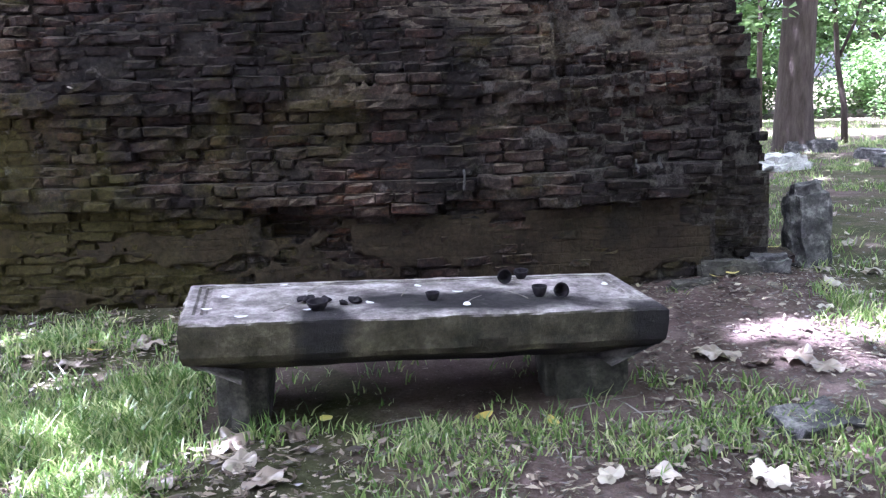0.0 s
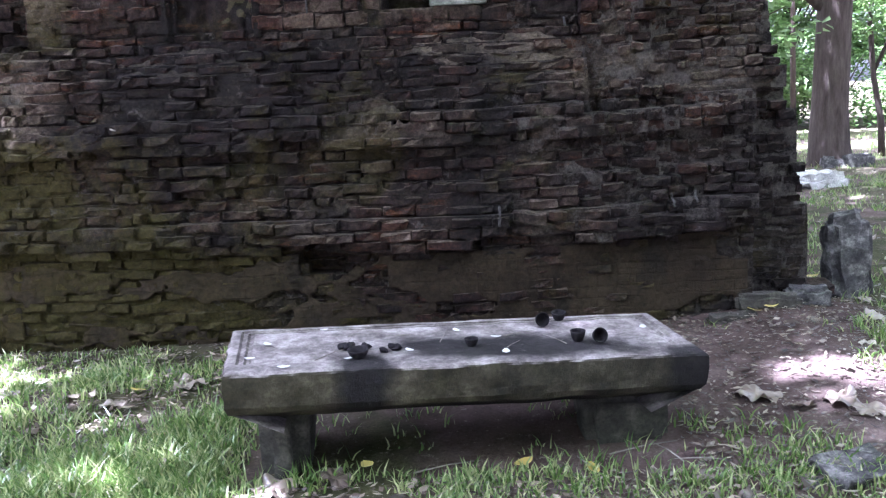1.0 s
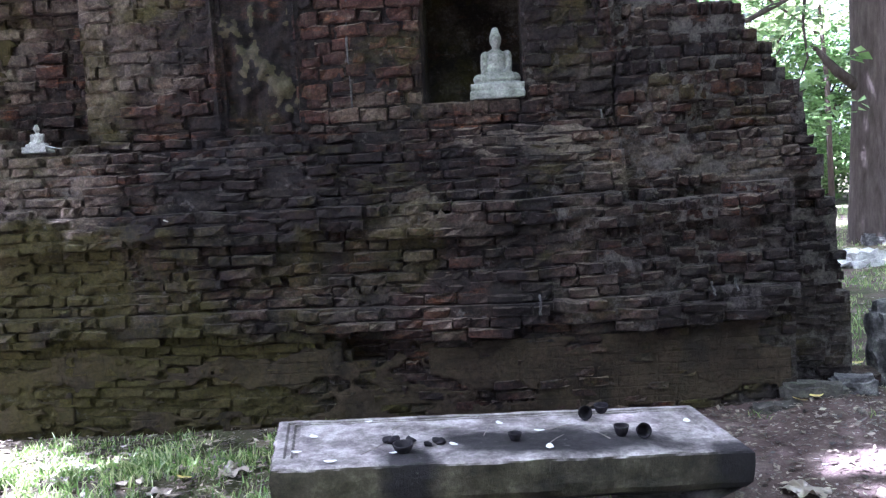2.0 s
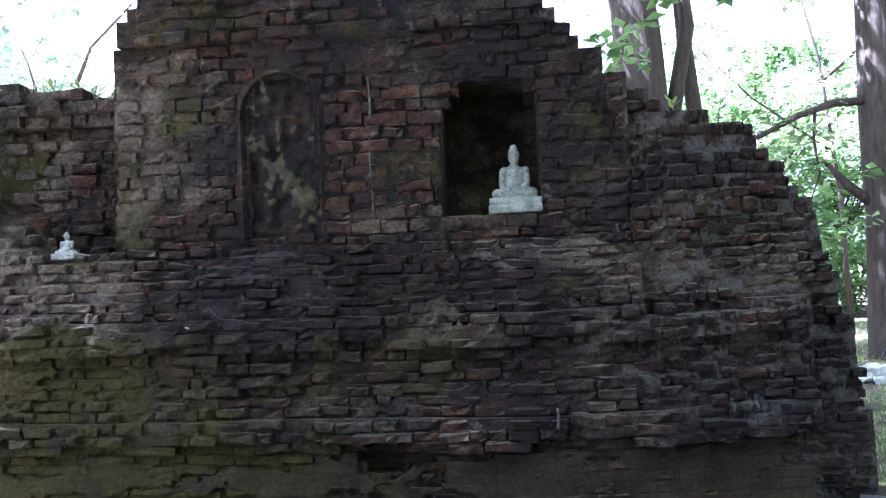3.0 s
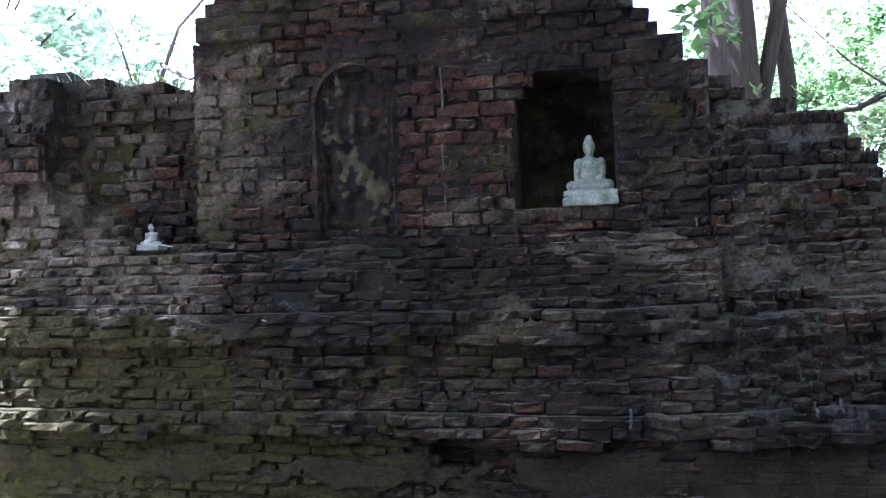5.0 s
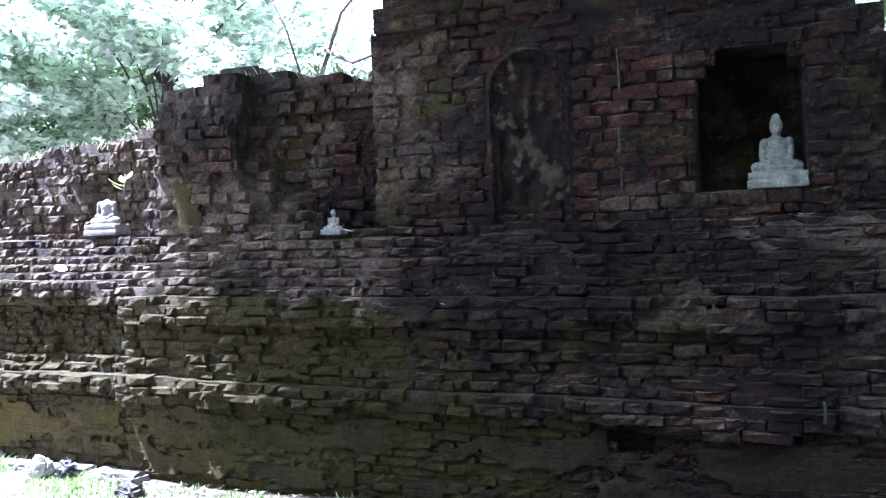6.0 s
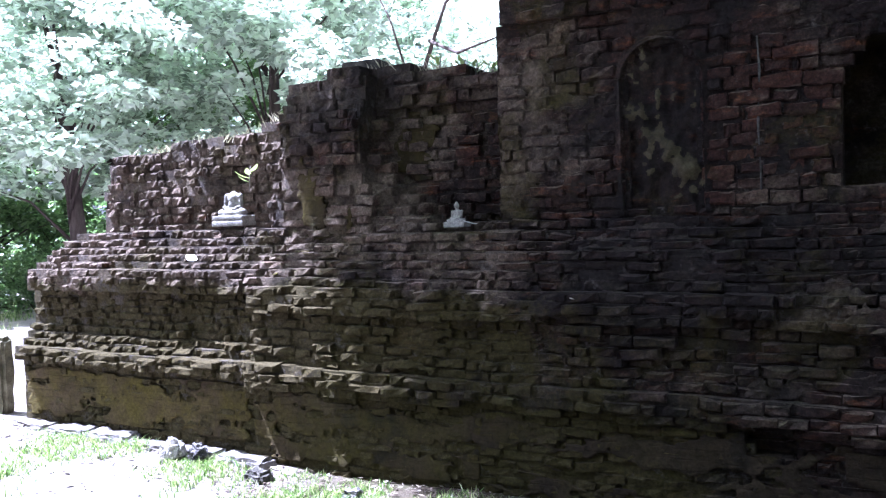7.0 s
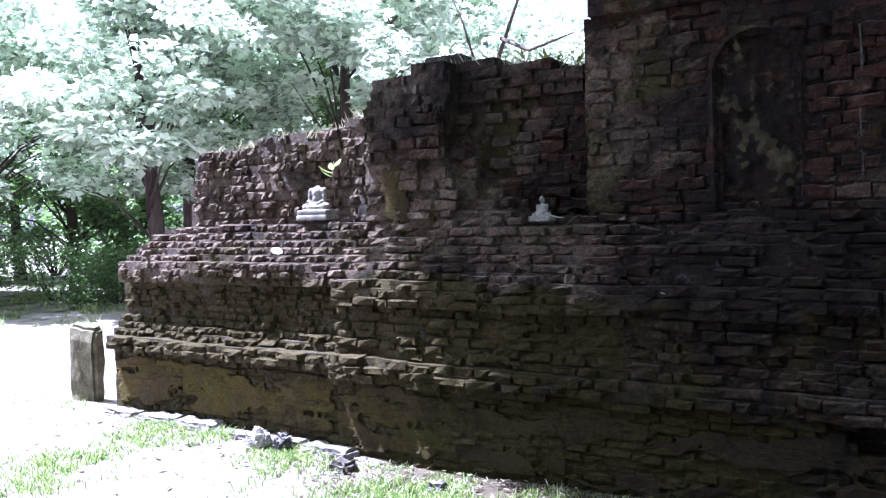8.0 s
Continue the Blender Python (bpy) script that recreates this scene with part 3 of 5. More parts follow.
# plaster that still clings to the bricks
def plaster_sheet(parent, x0, x1, z0, z1, keep, seed, proud=0.007, cell=0.022, scale=(1.8, 4.5), edge=0.12, material=PLASTER, fade=0.12):
    nx, nz = int((x1 - x0) / cell), int((z1 - z0) / cell)
    verts, faces, index = [], [], {}

    def spot(i, j):
        if (i, j) not in index:
            x, z = x0 + i * cell, z0 + j * cell
            y = face_y(x, z) - proud - 0.004 * noise.noise((x * 6, z * 6, seed)) - 0.007 * noise.noise((x * 1.7, z * 1.7, seed + 3))
            index[i, j] = len(verts)
            verts.append((x + 0.006 * noise.noise((x * 40, z * 40, 1)), y, settle_z(x, z) + 0.006 * noise.noise((x * 40, z * 40, 2))))
        return index[i, j]

    for i in range(nx):
        for j in range(nz):
            x, z = x0 + i * cell, z0 + j * cell
            rim = min(1.0, min(i, nx - i) * cell / fade, min(j + 3, nz - j) * cell / edge)
            value = noise.noise((x * scale[0], z * scale[1], seed)) + 0.5 * noise.noise((x * 5, z * 12, seed + 9)) + 0.3 * noise.noise((x * 17, z * 30, seed + 4)) + 0.6 * rim - 0.6
            if value > keep and z < top_z(x) - 0.2 and abs(face_y(x, z) - face_y(x + cell, z + cell)) < 0.06 and face_y(x, z) < 0.9:
                faces.append((spot(i, j), spot(i + 1, j), spot(i + 1, j + 1), spot(i, j + 1)))
    bm = bmesh.new()
    vs = [bm.verts.new(v) for v in verts]
    for f in faces:
        bm.faces.new([vs[q] for q in f])
    for _ in range(3):
        bmesh.ops.smooth_vert(bm, verts=[v for v in bm.verts if v.is_boundary], factor=0.5, use_axis_x=True, use_axis_y=False, use_axis_z=True)
    out = bmesh.ops.extrude_face_region(bm, geom=bm.faces[:])
    for v in out["geom"]:
        if isinstance(v, bmesh.types.BMVert):
            v.co.y += 0.03
    return part("plaster", finish(bm, "plaster", material), parent, "mossy brown lime plaster" if material is PLASTER else "grimy weathered crust over the bricks")


plaster_sheet(walls["wall_plinth"], -0.4, 1.64, 0.0, 0.48, -0.62, 2.0, fade=0.6)
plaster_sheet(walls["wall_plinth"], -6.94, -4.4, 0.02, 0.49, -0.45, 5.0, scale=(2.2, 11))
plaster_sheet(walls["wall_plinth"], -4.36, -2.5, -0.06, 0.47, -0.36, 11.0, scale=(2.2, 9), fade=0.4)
plaster_sheet(walls["wall_plinth"], -2.6, -0.1, -0.08, 0.47, -0.12, 16.0, fade=0.5)
plaster_sheet(walls["wall_center"], -2.48, -1.68, 1.75, 2.6, 0.1, 21.0, -0.004, 0.022, (2.5, 2.5), material=CRUST)
plaster_sheet(walls["wall_recess"], -4.3, -3.64, 1.3, 2.4, 0.15, 31.0, 0.01, 0.025, (2.5, 2.0))
plaster_sheet(walls["wall_recess"], -3.55, -3.1, 2.0, 2.65, -0.2, 35.0, 0.01, 0.025, (2.5, 2.0))

for key, x0, x1, z0, z1, keep, seed in (("wall_center", -2.46, 0.7, 0.66, 1.7, 0.02, 51.0), ("wall_center", -2.46, -1.68, 1.72, 3.1, 0.05, 54.0), ("wall_center", -0.42, 0.74, 1.72, 3.1, 0.05, 55.0), ("wall_center", -1.7, -0.4, 2.66, 3.1, 0.05, 56.0), ("wall_right", 0.78, 1.95, 0.66, 2.1, 0.5, 57.0),
                                        ("wall_left", -6.8, -4.42, 0.66, 1.2, 0.4, 61.0), ("wall_recess", -4.34, -2.54, 0.66, 1.5, 0.24, 64.0)):
    plaster_sheet(walls[key], x0, x1, z0, z1, keep, seed, -0.006, 0.022, (1.6, 3.6), 0.1, CRUST)


# the arched niche with a worn plaster relief
def arch_relief():
    verts, faces, bulk = [], [], []
    nx, nz = 80, 140
    for j in range(nz + 1):
        for i in range(nx + 1):
            x, z = -1.4 + (i / nx - 0.5) * 0.6, 1.7 + j / nz * 1.1
            half = 0.25 if z < 2.52 else math.sqrt(max(0.0, 0.25**2 - (z - 2.52) ** 2))
            d = abs(x + 1.4) - half
            if z > 2.52:
                d = math.hypot(x + 1.4, z - 2.52) - 0.25
            rim = math.exp(-((d / 0.016) ** 2)) * (0.02 + 0.02 * noise.noise((x * 7, z * 7, 15))) * ramp_of(z, (1.7, 0.0), (2.1, 1))
            lump = 0.05 * max(0, noise.noise((x * 5, z * 4, 3)) + 0.2) + 0.04 * noise.noise((x * 13, z * 13, 5))
            lump += 0.07 * math.exp(-(((x + 1.3 + 0.8 * (z - 2.0)) / 0.1) ** 2)) * ramp_of(z, (1.75, 0.2), (2.0, 1), (2.3, 0.6), (2.6, 0.2))
            hole = 0.06 * math.exp(-(((x + 1.44) / 0.06) ** 2) - ((z - 2.24) / 0.07) ** 2)
            back = 0.485 if d < 0 else 0.425 + 0.03 * min(1, max(0, d - 0.03) / 0.04)
            verts.append((x, back - rim - (lump if d < 0 else 0.0) + hole, z))
            bulk.append(d < 0 and lump + 0.04 * noise.noise((x * 22, z * 22, 8)) > 0.045)
    for j in range(nz):
        for i in range(nx):
            a = j * (nx + 1) + i
            faces.append((a, a + 1, a + nx + 2, a + nx + 1))
    ob = part("niche_relief", mesh_of("niche_relief", verts, faces, [CRUST, RELIEF], True), walls["wall_center"], "worn plaster relief in an arched niche")
    for q in ob.data.polygons:
        q.material_index = int(bulk[q.vertices[0]])
    thick = ob.modifiers.new("thickness", "SOLIDIFY")
    thick.thickness, thick.offset = 0.03, -1


arch_relief()
v, f = tube([(-0.83 + 0.006 * math.sin(k), 0.424, 1.72 + k * 0.1) for k in range(11)], [0.004 + 0.002 * (k % 3) for k in range(11)], 6, 0.5, 3)
part("mortar_seam", mesh_of("mortar_seam", v, f, LIME), walls["wall_center"], "pale vertical mortar seam")


for k, (dx, dz, length) in enumerate(((0.24, 0.66, 0.1), (1.18, 0.66, 0.07), (1.31, 0.67, 0.06), (0.67, 1.7, 0.05))):
    rows = [(dx + 0.008 * noise.noise((k, q * 0.9, 3)), face_y(dx, dz - q * length / 5) - 0.02, settle_z(dx, dz) - (q - 2) * length / 5) for q in range(6)]
    v, f = tube(rows, [0.007 * (1 + 0.6 * noise.noise((k * 3.0, q, 7))) for q in range(6)], 6, 0.5, k)
    part("lime_drip", mesh_of("lime_drip", v, f, LIME, True), walls["wall_right" if dx > 0.75 else "wall_center"], "pale lime drip running down the bricks")


# ---- the stone altar table ----
def slab_mesh(w, d, h, nx=190, ny=76):
    """A worn slab with an incised double border on its top."""
    verts, faces = [], []

    def edge(x, y):
        return min(x + w / 2, w / 2 - x, y + d / 2, d / 2 - y)

    for j in range(ny + 1):
        for i in range(nx + 1):
            x, y = (i / nx - 0.5) * w, (j / ny - 0.5) * d
            e = edge(x, y)
            z = h + 0.004 * noise.noise((x * 5, y * 5, 1)) + 0.003 * noise.noise((x * 19, y * 19, 2))
            front = y < -d / 2 + 0.12
            for ring in (0.052, 0.08):
                if not front and abs(e - ring) < 0.007:
                    z -= 0.008
            z -= 0.006 * max(0.0, 1 - e / 0.01)
            wob = 0.006 * noise.noise((x * 9, y * 9, 5)) if e < 0.002 else 0
            verts.append((x + wob - 0.035 * (0.5 + y / d) * (0.5 - x / w), y + wob, z))
    for j in range(ny):
        for i in range(nx):
            a = j * (nx + 1) + i
            faces.append((a, a + 1, a + nx + 2, a + nx + 1))
    rim = [i for i in range(nx + 1)] + [j * (nx + 1) + nx for j in range(1, ny + 1)] + [ny * (nx + 1) + i for i in range(nx - 1, -1, -1)] + [j * (nx + 1) for j in range(ny - 1, 0, -1)]
    prev = rim
    for r, (drop, out) in enumerate(((0.012, 0.005), (0.055, 0.006), (0.095, 0.004), (0.125, 0.002), (h, -0.012), (h + 0.03, -0.08), (h + 0.085, -0.2))):
        ringv = []
        for q in rim:
            x, y, _ = verts[q]
            k = out + 0.006 * noise.noise((x * 6, y * 6, r * 2.3)) + 0.005 * noise.noise((x * 22, y * 22, r * 5.0))
            px = x + (k if x > w / 2 - 0.02 else -k if x < -w / 2 + 0.02 - 0.035 * (0.5 + y / d) else 0)
            py = y + (k if y > d / 2 - 0.02 else -k if y < -d / 2 + 0.02 else 0)
            sag = 0.012 * noise.noise((x * 3, y * 3, 8)) if r > 3 else 0
            ringv.append(len(verts))
            verts.append((px, py, h - drop + sag))
        for k in range(len(rim)):
            a, b = k, (k + 1) % len(rim)
            faces.append((prev[b], prev[a], ringv[a], ringv[b]))
        prev = ringv
    faces.append(tuple(prev[::-1]))
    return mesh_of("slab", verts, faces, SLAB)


TOP = 0.343
table = tagged(new("stone_table"), "low granite offering table blackened by oil lamps", "table")
table.matrix_basis = pose(0.02, -1.4, 0, 0, 0, 8.6)
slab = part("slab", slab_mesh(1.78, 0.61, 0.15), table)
slab.matrix_basis = pose(0, 0, TOP - 0.15, 0, 2.06, 0)
leg = part("leg", finish(block(0.19, 0.36, 0.44, 0.06, 2, 0.02, 5, 3), "leg", LEG_STONE), table, "rough squat stone leg")
leg.matrix_basis = pose(-0.7, 0.05, -0.225, 0, 0, -6)
leg = part("leg", finish(block(0.33, 0.4, 0.34, 0.04, 2, 0.025, 4, 8), "leg", LEG_STONE), table, "rough squat stone leg")
leg.matrix_basis = pose(0.66, 0.05, -0.225, 0, 0, -6)
shim = part("shim", finish(block(0.3, 0.36, 0.06, 0.015, 2, 0.014, 7, 5), "shim", ROCK), table, "flat grey packing stone")
shim.matrix_basis = pose(0.65, 0.02, 0.112, 0, 1, 3)


def slab_z(x):
    """Height of the slab's tilted top."""
    return TOP - 0.036 * (x - 0.02)


# ---- lamps, wicks and petals on the table ----
def cup_mesh(r, h):
    outer = [(r * 0.45, 0), (r * 0.62, h * 0.08), (r * 0.86, h * 0.45), (r, h * 0.88), (r * 1.03, h), (r * 0.92, h * 1.0), (r * 0.84, h * 0.8), (r * 0.66, h * 0.35), (r * 0.3, h * 0.16)]
    return finish(lathe(outer, 22), "clay_cup", CLAY)


CUPS = [
    (-0.354, -1.63, 0, 0.04, 0.034, 4, "shallow sooty clay oil lamp on the stone table"),
    (0.068, -1.486, 0, 0.027, 0.032, 0, "small black clay lamp cup standing upright"),
    (0.358, -1.18, 0.029, 0.03, 0.041, 78, "black clay lamp cup tipped on its side"),
    (0.447, -1.1, 0, 0.031, 0.036, 8, "black clay lamp cup standing near the slab edge"),
    (0.488, -1.42, 0, 0.03, 0.044, 2, "black clay lamp cup standing beside another"),
    (0.56, -1.43, 0.029, 0.03, 0.044, 72, "black clay lamp cup tipped towards its neighbour"),
]
for cx, cy, up_, r, h, tilt, label in CUPS:
    cup = tagged(new("clay_lamp_cup", cup_mesh(r, h)), label, "oil lamp", "clay lamp cups on the table")
    cup.matrix_basis = pose(cx, cy, slab_z(cx) + 0.001 + up_ * 0.86, tilt, 0, 25 * random.random() - 10)
for k, (cx, cy) in enumerate(((-0.43, -1.52), (-0.4, -1.54), (-0.34, -1.52), (-0.27, -1.56), (-0.22, -1.54), (-0.24, -1.53))):
    bm = bmesh.new()
    bmesh.ops.create_icosphere(bm, subdivisions=2, radius=0.019)
    rough(bm, 0.016, 40, k)
    for v in bm.verts:
        v.co.z = max(v.co.z * 0.7, -0.012)
    ob = tagged(new("burnt_wick", finish(bm, "burnt_wick", CLAY)), "charred black wick lump lying on the slab", "burnt wick", "burnt wicks on the table")
    ob.matrix_basis = pose(cx, cy, slab_z(cx) + 0.012, 0, 0, 50 * k)


def petal_mesh(name, length, width, material, curl=0.3, seed=0):
    r = random.Random(seed)
    verts, faces = [], []
    for i in range(7):
        u = i / 6
        half = width / 2 * math.sin(math.pi * (0.06 + 0.9 * u)) ** 0.8
        z = curl * length * (u - 0.5) ** 2 + 0.002
        for s in (-1, 0, 1):
            verts.append(((u - 0.5) * length, s * half * (1 + 0.2 * (r.random() - 0.5)), z + abs(s) * curl * width * 0.25))
    for i in range(6):
        for s in range(2):
            a = i * 3 + s
            faces.append((a, a + 1, a + 4, a + 3))
    return mesh_of(name, verts, faces, material, True)


PETAL = petal_mesh("fallen_petal", 0.05, 0.028, PAPER, 0.25, 1)
for px, py in ((-0.387, -1.657), (0.198, -1.577), (-0.542, -1.274), (-0.756, -1.66), (-0.607, -1.76), (0.78, -1.24), (-0.168, -1.557), (0.167, -1.377), (0.007, -1.284), (-0.73, -1.48)):
    ob = tagged(new("fallen_petal", PETAL), "small white petal lying on the stone slab", "petal", "petals on the table")
    ob.matrix_basis = pose(px, py, slab_z(px) + 0.006, 0, 0, random.uniform(0, 360)) @ Matrix.Diagonal((random.uniform(0.6, 1.1),) * 3 + (1,))


def twig_at(points, r, label, seed):
    v, f = tube(points, [r * (1 - 0.6 * k / (len(points) - 1)) for k in range(len(points))], 6, 0.2, seed)
    return tagged(new("dry_twig", mesh_of("dry_twig", v, f, TWIG, True)), label, "twig", "dry twigs")


for k in range(9):
    cx, cy, a = random.uniform(-0.6, 0.4), random.uniform(-1.6, -1.3), random.uniform(0, 3.1)
    l = random.uniform(0.04, 0.11)
    c, s = math.cos(a) * l, math.sin(a) * l
    twig_at([(cx - c, cy - s, slab_z(cx - c) + 0.006), (cx, cy, slab_z(cx) + 0.01), (cx + c, cy + s, slab_z(cx + c) + 0.006)], 0.0022, "thin pale twig lying on the stone slab", k)


# ---- statues: plain seated shapes ----
def statue_mesh(scale, material, head=True, base=True):
    bm = bmesh.new()

    def ball(x, y, z, rx, ry, rz):
        bmesh.ops.create_uvsphere(bm, u_segments=20, v_segments=14, radius=1, matrix=Matrix.Translation((x, y, z)) @ Matrix.Diagonal((rx, ry, rz, 1)))

    def slab_box(w, d, z0, z1):
        bmesh.ops.create_cube(bm, size=1, matrix=Matrix.Translation((0, 0, (z0 + z1) / 2)) @ Matrix.Diagonal((w, d, z1 - z0, 1)))

    lift = 0.0
    if base:
        slab_box(0.84, 0.56, 0.0, 0.09)
        slab_box(0.78, 0.5, 0.085, 0.13)
        slab_box(0.82, 0.54, 0.125, 0.2)
        lift = 0.2
    ball(0, -0.02, lift + 0.05, 0.31, 0.22, 0.07)
    ball(-0.24, -0.04, lift + 0.065, 0.13, 0.16, 0.075)
    ball(0.24, -0.04, lift + 0.065, 0.13, 0.16, 0.075)
    ball(0, 0.04, lift + 0.2, 0.15, 0.115, 0.17)
    ball(0, 0.04, lift + 0.34, 0.175, 0.11, 0.12)
    for s in (-1, 1):
        ball(s * 0.175, 0.03, lift + 0.37, 0.065, 0.075, 0.07)
        ball(s * 0.2, 0.02, lift + 0.26, 0.045, 0.06, 0.13)
        ball(s * 0.17, -0.06, lift + 0.15, 0.06, 0.1, 0.05)
        ball(s * 0.07, -0.13, lift + 0.12, 0.09, 0.05, 0.035)
    if head:
        ball(0, 0.03, lift + 0.47, 0.055, 0.06, 0.07)
        ball(0, 0.02, lift + 0.58, 0.092, 0.1, 0.12)
        ball(0, 0.04, lift + 0.69, 0.058, 0.06, 0.06)
    else:
        ball(0, 0.04, lift + 0.44, 0.06, 0.06, 0.04)
    for v in bm.verts:
        v.co *= scale
    rough(bm, 0.006, 18, scale)
    return finish(bm, "seated_statue", material)


def statue(scale, place, turn, material, label, head=True):
    ob = tagged(new("seated_statue", statue_mesh(scale, material, head)), label, "statue")
    ob.matrix_basis = place @ pose(0, 0, 0, 0, 0, turn)
    weld = ob.modifiers.new("union", "REMESH")
    weld.mode, weld.voxel_size, weld.use_smooth_shade = "VOXEL", scale * 0.016, True
    return ob


statue(0.41, pose(0.062, 0.52, settle_z(0.1, 1.82) + 0.004) @ Matrix.Diagonal((0.96, 1, 1.13, 1)), 0, WHITE_STATUE, "whitewashed seated statue on a pedestal in a dark niche")
statue(0.37, pose(-4.9, 0.5, settle_z(-4.9, 1.69) + 0.01) @ Matrix.Diagonal((0.92, 1, 1.14, 1)), 8, GREY_STATUE, "headless weathered stone statue on a brick ledge", False)
statue(0.19, pose(-2.83, 0.42, settle_z(-2.83, 1.625) + 0.01), 0, GREY_STATUE, "tiny pale seated statue among rubble bricks")


# ---- loose stones ----
def stone(name, place, w, d, h, bevel, amount, seed, material, label, category="stone", group=""):
    ob = tagged(new(name, finish(block(w, d, h, bevel, 3, amount * 0.8, 3.2 / max(w, h) + 4, seed), name, material, False)), label, category, group)
    ob.matrix_basis = place
    return ob


stone("standing_stone", pose(2.36, 0.42, -0.06, 0, -3, 8), 0.27, 0.2, 0.56, 0.05, 0.045, 4, ROCK, "rough upright lichened stone stuck in the ground")
stone("flat_stone", pose(1.4, -1.83, -0.15, 2, -2, 12), 0.33, 0.28, 0.12, 0.04, 0.04, 7, ROCK, "flat dark stone sunk into the grass")
stone("pale_boulder", pose(4.42, 5.9, -0.1, 0, 0, 20), 0.74, 0.45, 0.27, 0.1, 0.07, 9, PALE_ROCK, "pale rounded boulder lying on the grass")
stone("kerb_stone", pose(5.75, 8.15, -0.06, 0, 0, -8), 0.75, 0.3, 0.24, 0.04, 0.03, 11, ROCK, "grey kerb stone at the foot of a tree", group="kerb stones")
for k in range(3):
    stone("kerb_stone", pose(6.1 - 0.25 * k, 6.6 - 0.95 * k, -0.06, 0, 0, -74 + 3 * k), 0.92, 0.26, 0.2, 0.03, 0.025, 13 + k, ROCK, "long grey kerb stone edging the lawn", group="kerb stones")
post = stone("stone_post", pose(-7.54, 0.15, -0.07, 4, 6, 5), 0.36, 0.14, 0.86, 0.03, 0.03, 21, MOSSY_STONE, "leaning mossy stone post beside the ruin", "stone post", "stone posts")
stone("stone_post", pose(-7.4, 0.55, -0.02, -3, 8, 10), 0.2, 0.1, 0.72, 0.02, 0.02, 23, PALE_ROCK, "sunlit broken stone post behind another", "stone post", "stone posts")
stone("carved_fragment", pose(-4.98, -0.2, -0.05, 0, 0, 20), 0.17, 0.13, 0.17, 0.04, 0.03, 31, PALE_ROCK, "broken pale carved fragment leaning at the plinth", "stone fragment", "fragments at the plinth")
stone("carved_fragment", pose(-4.78, -0.16, -0.06, 0, 12, -15), 0.16, 0.14, 0.14, 0.04, 0.035, 33, ROCK, "broken dark carved fragment lying at the plinth", "stone fragment", "fragments at the plinth")
for k, (sx, sy, w, d, h) in enumerate(((1.72, -0.02, 0.34, 0.16, 0.1), (1.98, 0.06, 0.24, 0.14, 0.12), (1.5, -0.12, 0.3, 0.14, 0.05), (2.15, 0.3, 0.22, 0.15, 0.08), (-4.1, -0.28, 0.2, 0.14, 0.1), (-3.3, -0.3, 0.14, 0.1, 0.09))):
    stone("fallen_stone", pose(sx, sy, ground_z(sx, sy) - 0.03, 3 * (k % 3) - 3, 0, 9 * (k % 4) - 12), w, d, h, 0.025, 0.02, 41 + k, ROCK if k % 2 else LEG_STONE, "weathered stone block lying along the wall foot", group="stones at the wall foot")
for k in range(6):
    sx = -6.75 + 0.47 * k
    stone("footing_stone", pose(sx, -0.05, ground_z(sx, -0.05) - 0.085 + 0.015 * (k % 3), 0, 0, random.uniform(-4, 4)), 0.47, 0.2, 0.11, 0.025, 0.03, 81 + k, FOOTING, "low weathered footing stone under the plinth", group="footing stones")
stone("grey_brick_block", pose(-3.86, 0.95, settle_z(-3.86, 2.9) - 0.03, 0, 0, 6), 0.34, 0.2, 0.13, 0.01, 0.006, 55, LEG_STONE, "smooth grey block lying on top of the ruin", "stone block")

# ---- scraps and plants on the wall ----
for k, (sx, sy, sz, s) in enumerate(((-5.05, 0.16, 1.45, 0.12), (-2.7, 0.36, 1.66, 0.1), (-4.2, 0.02, 1.02, 0.05), (-1.86, -0.03, 1.19, 0.06))):
    me = petal_mesh("paper_scrap", s, s * 0.5, PAPER, 0.2, 20 + k)
    ob = tagged(new("paper_scrap", me), "crumpled white scrap caught on the bricks", "paper scrap", "white scraps on the wall")
    ob.matrix_basis = pose(sx, sy, settle_z(sx, sz), 50 if k in (0, 2) else 8, 15, 30 * k)


def leafy_plant(place, leaves, size, label, seed, spread=0.5):
    r = random.Random(seed)
    root = tagged(new("wall_plant"), label, "plant", "plants growing on the wall")
    root.matrix_basis = place
    sv, sf = tube([(0, 0, -0.03), (0.01, 0, size * 0.8), (0.03, -0.01, size * 1.5)], [0.006, 0.005, 0.003], 6)
    stem = part("stem", mesh_of("stem", sv, sf, TWIG, True), root)
    for k in range(leaves):
        leaf = part("leaf", petal_mesh("leaf", size * r.uniform(0.8, 1.3), size * 0.42, SPROUT, 0.35, seed + k), stem)
        a = r.uniform(0, 2 * math.pi)
        up_ = size * (0.6 + 0.9 * k / leaves)
        leaf.matrix_basis = pose(math.cos(a) * size * spread, math.sin(a) * size * spread, up_, 0, -25 - 20 * r.random(), math.degrees(a))


leafy_plant(pose(-4.86, 0.66, settle_z(-4.78, 2.02)), 4, 0.12, "sprout with broad yellow-green leaves growing from the bricks", 3)
leafy_plant(pose(1.32, 0.5, 2.34), 7, 0.09, "small green sprout growing on top of the ruin", 9)
leafy_plant(pose(1.05, 0.5, 2.41), 4, 0.06, "tiny green sprout growing on top of the ruin", 12)
for k, px in enumerate((-3.15, -2.98, -2.85, -2.74, -2.62)):
    leafy_plant(pose(px, 0.86 + 0.06 * (k % 2), top_z(px) - 0.05), 9, 0.07, "leafy weed rooted along the broken wall top", 60 + k, 0.8)


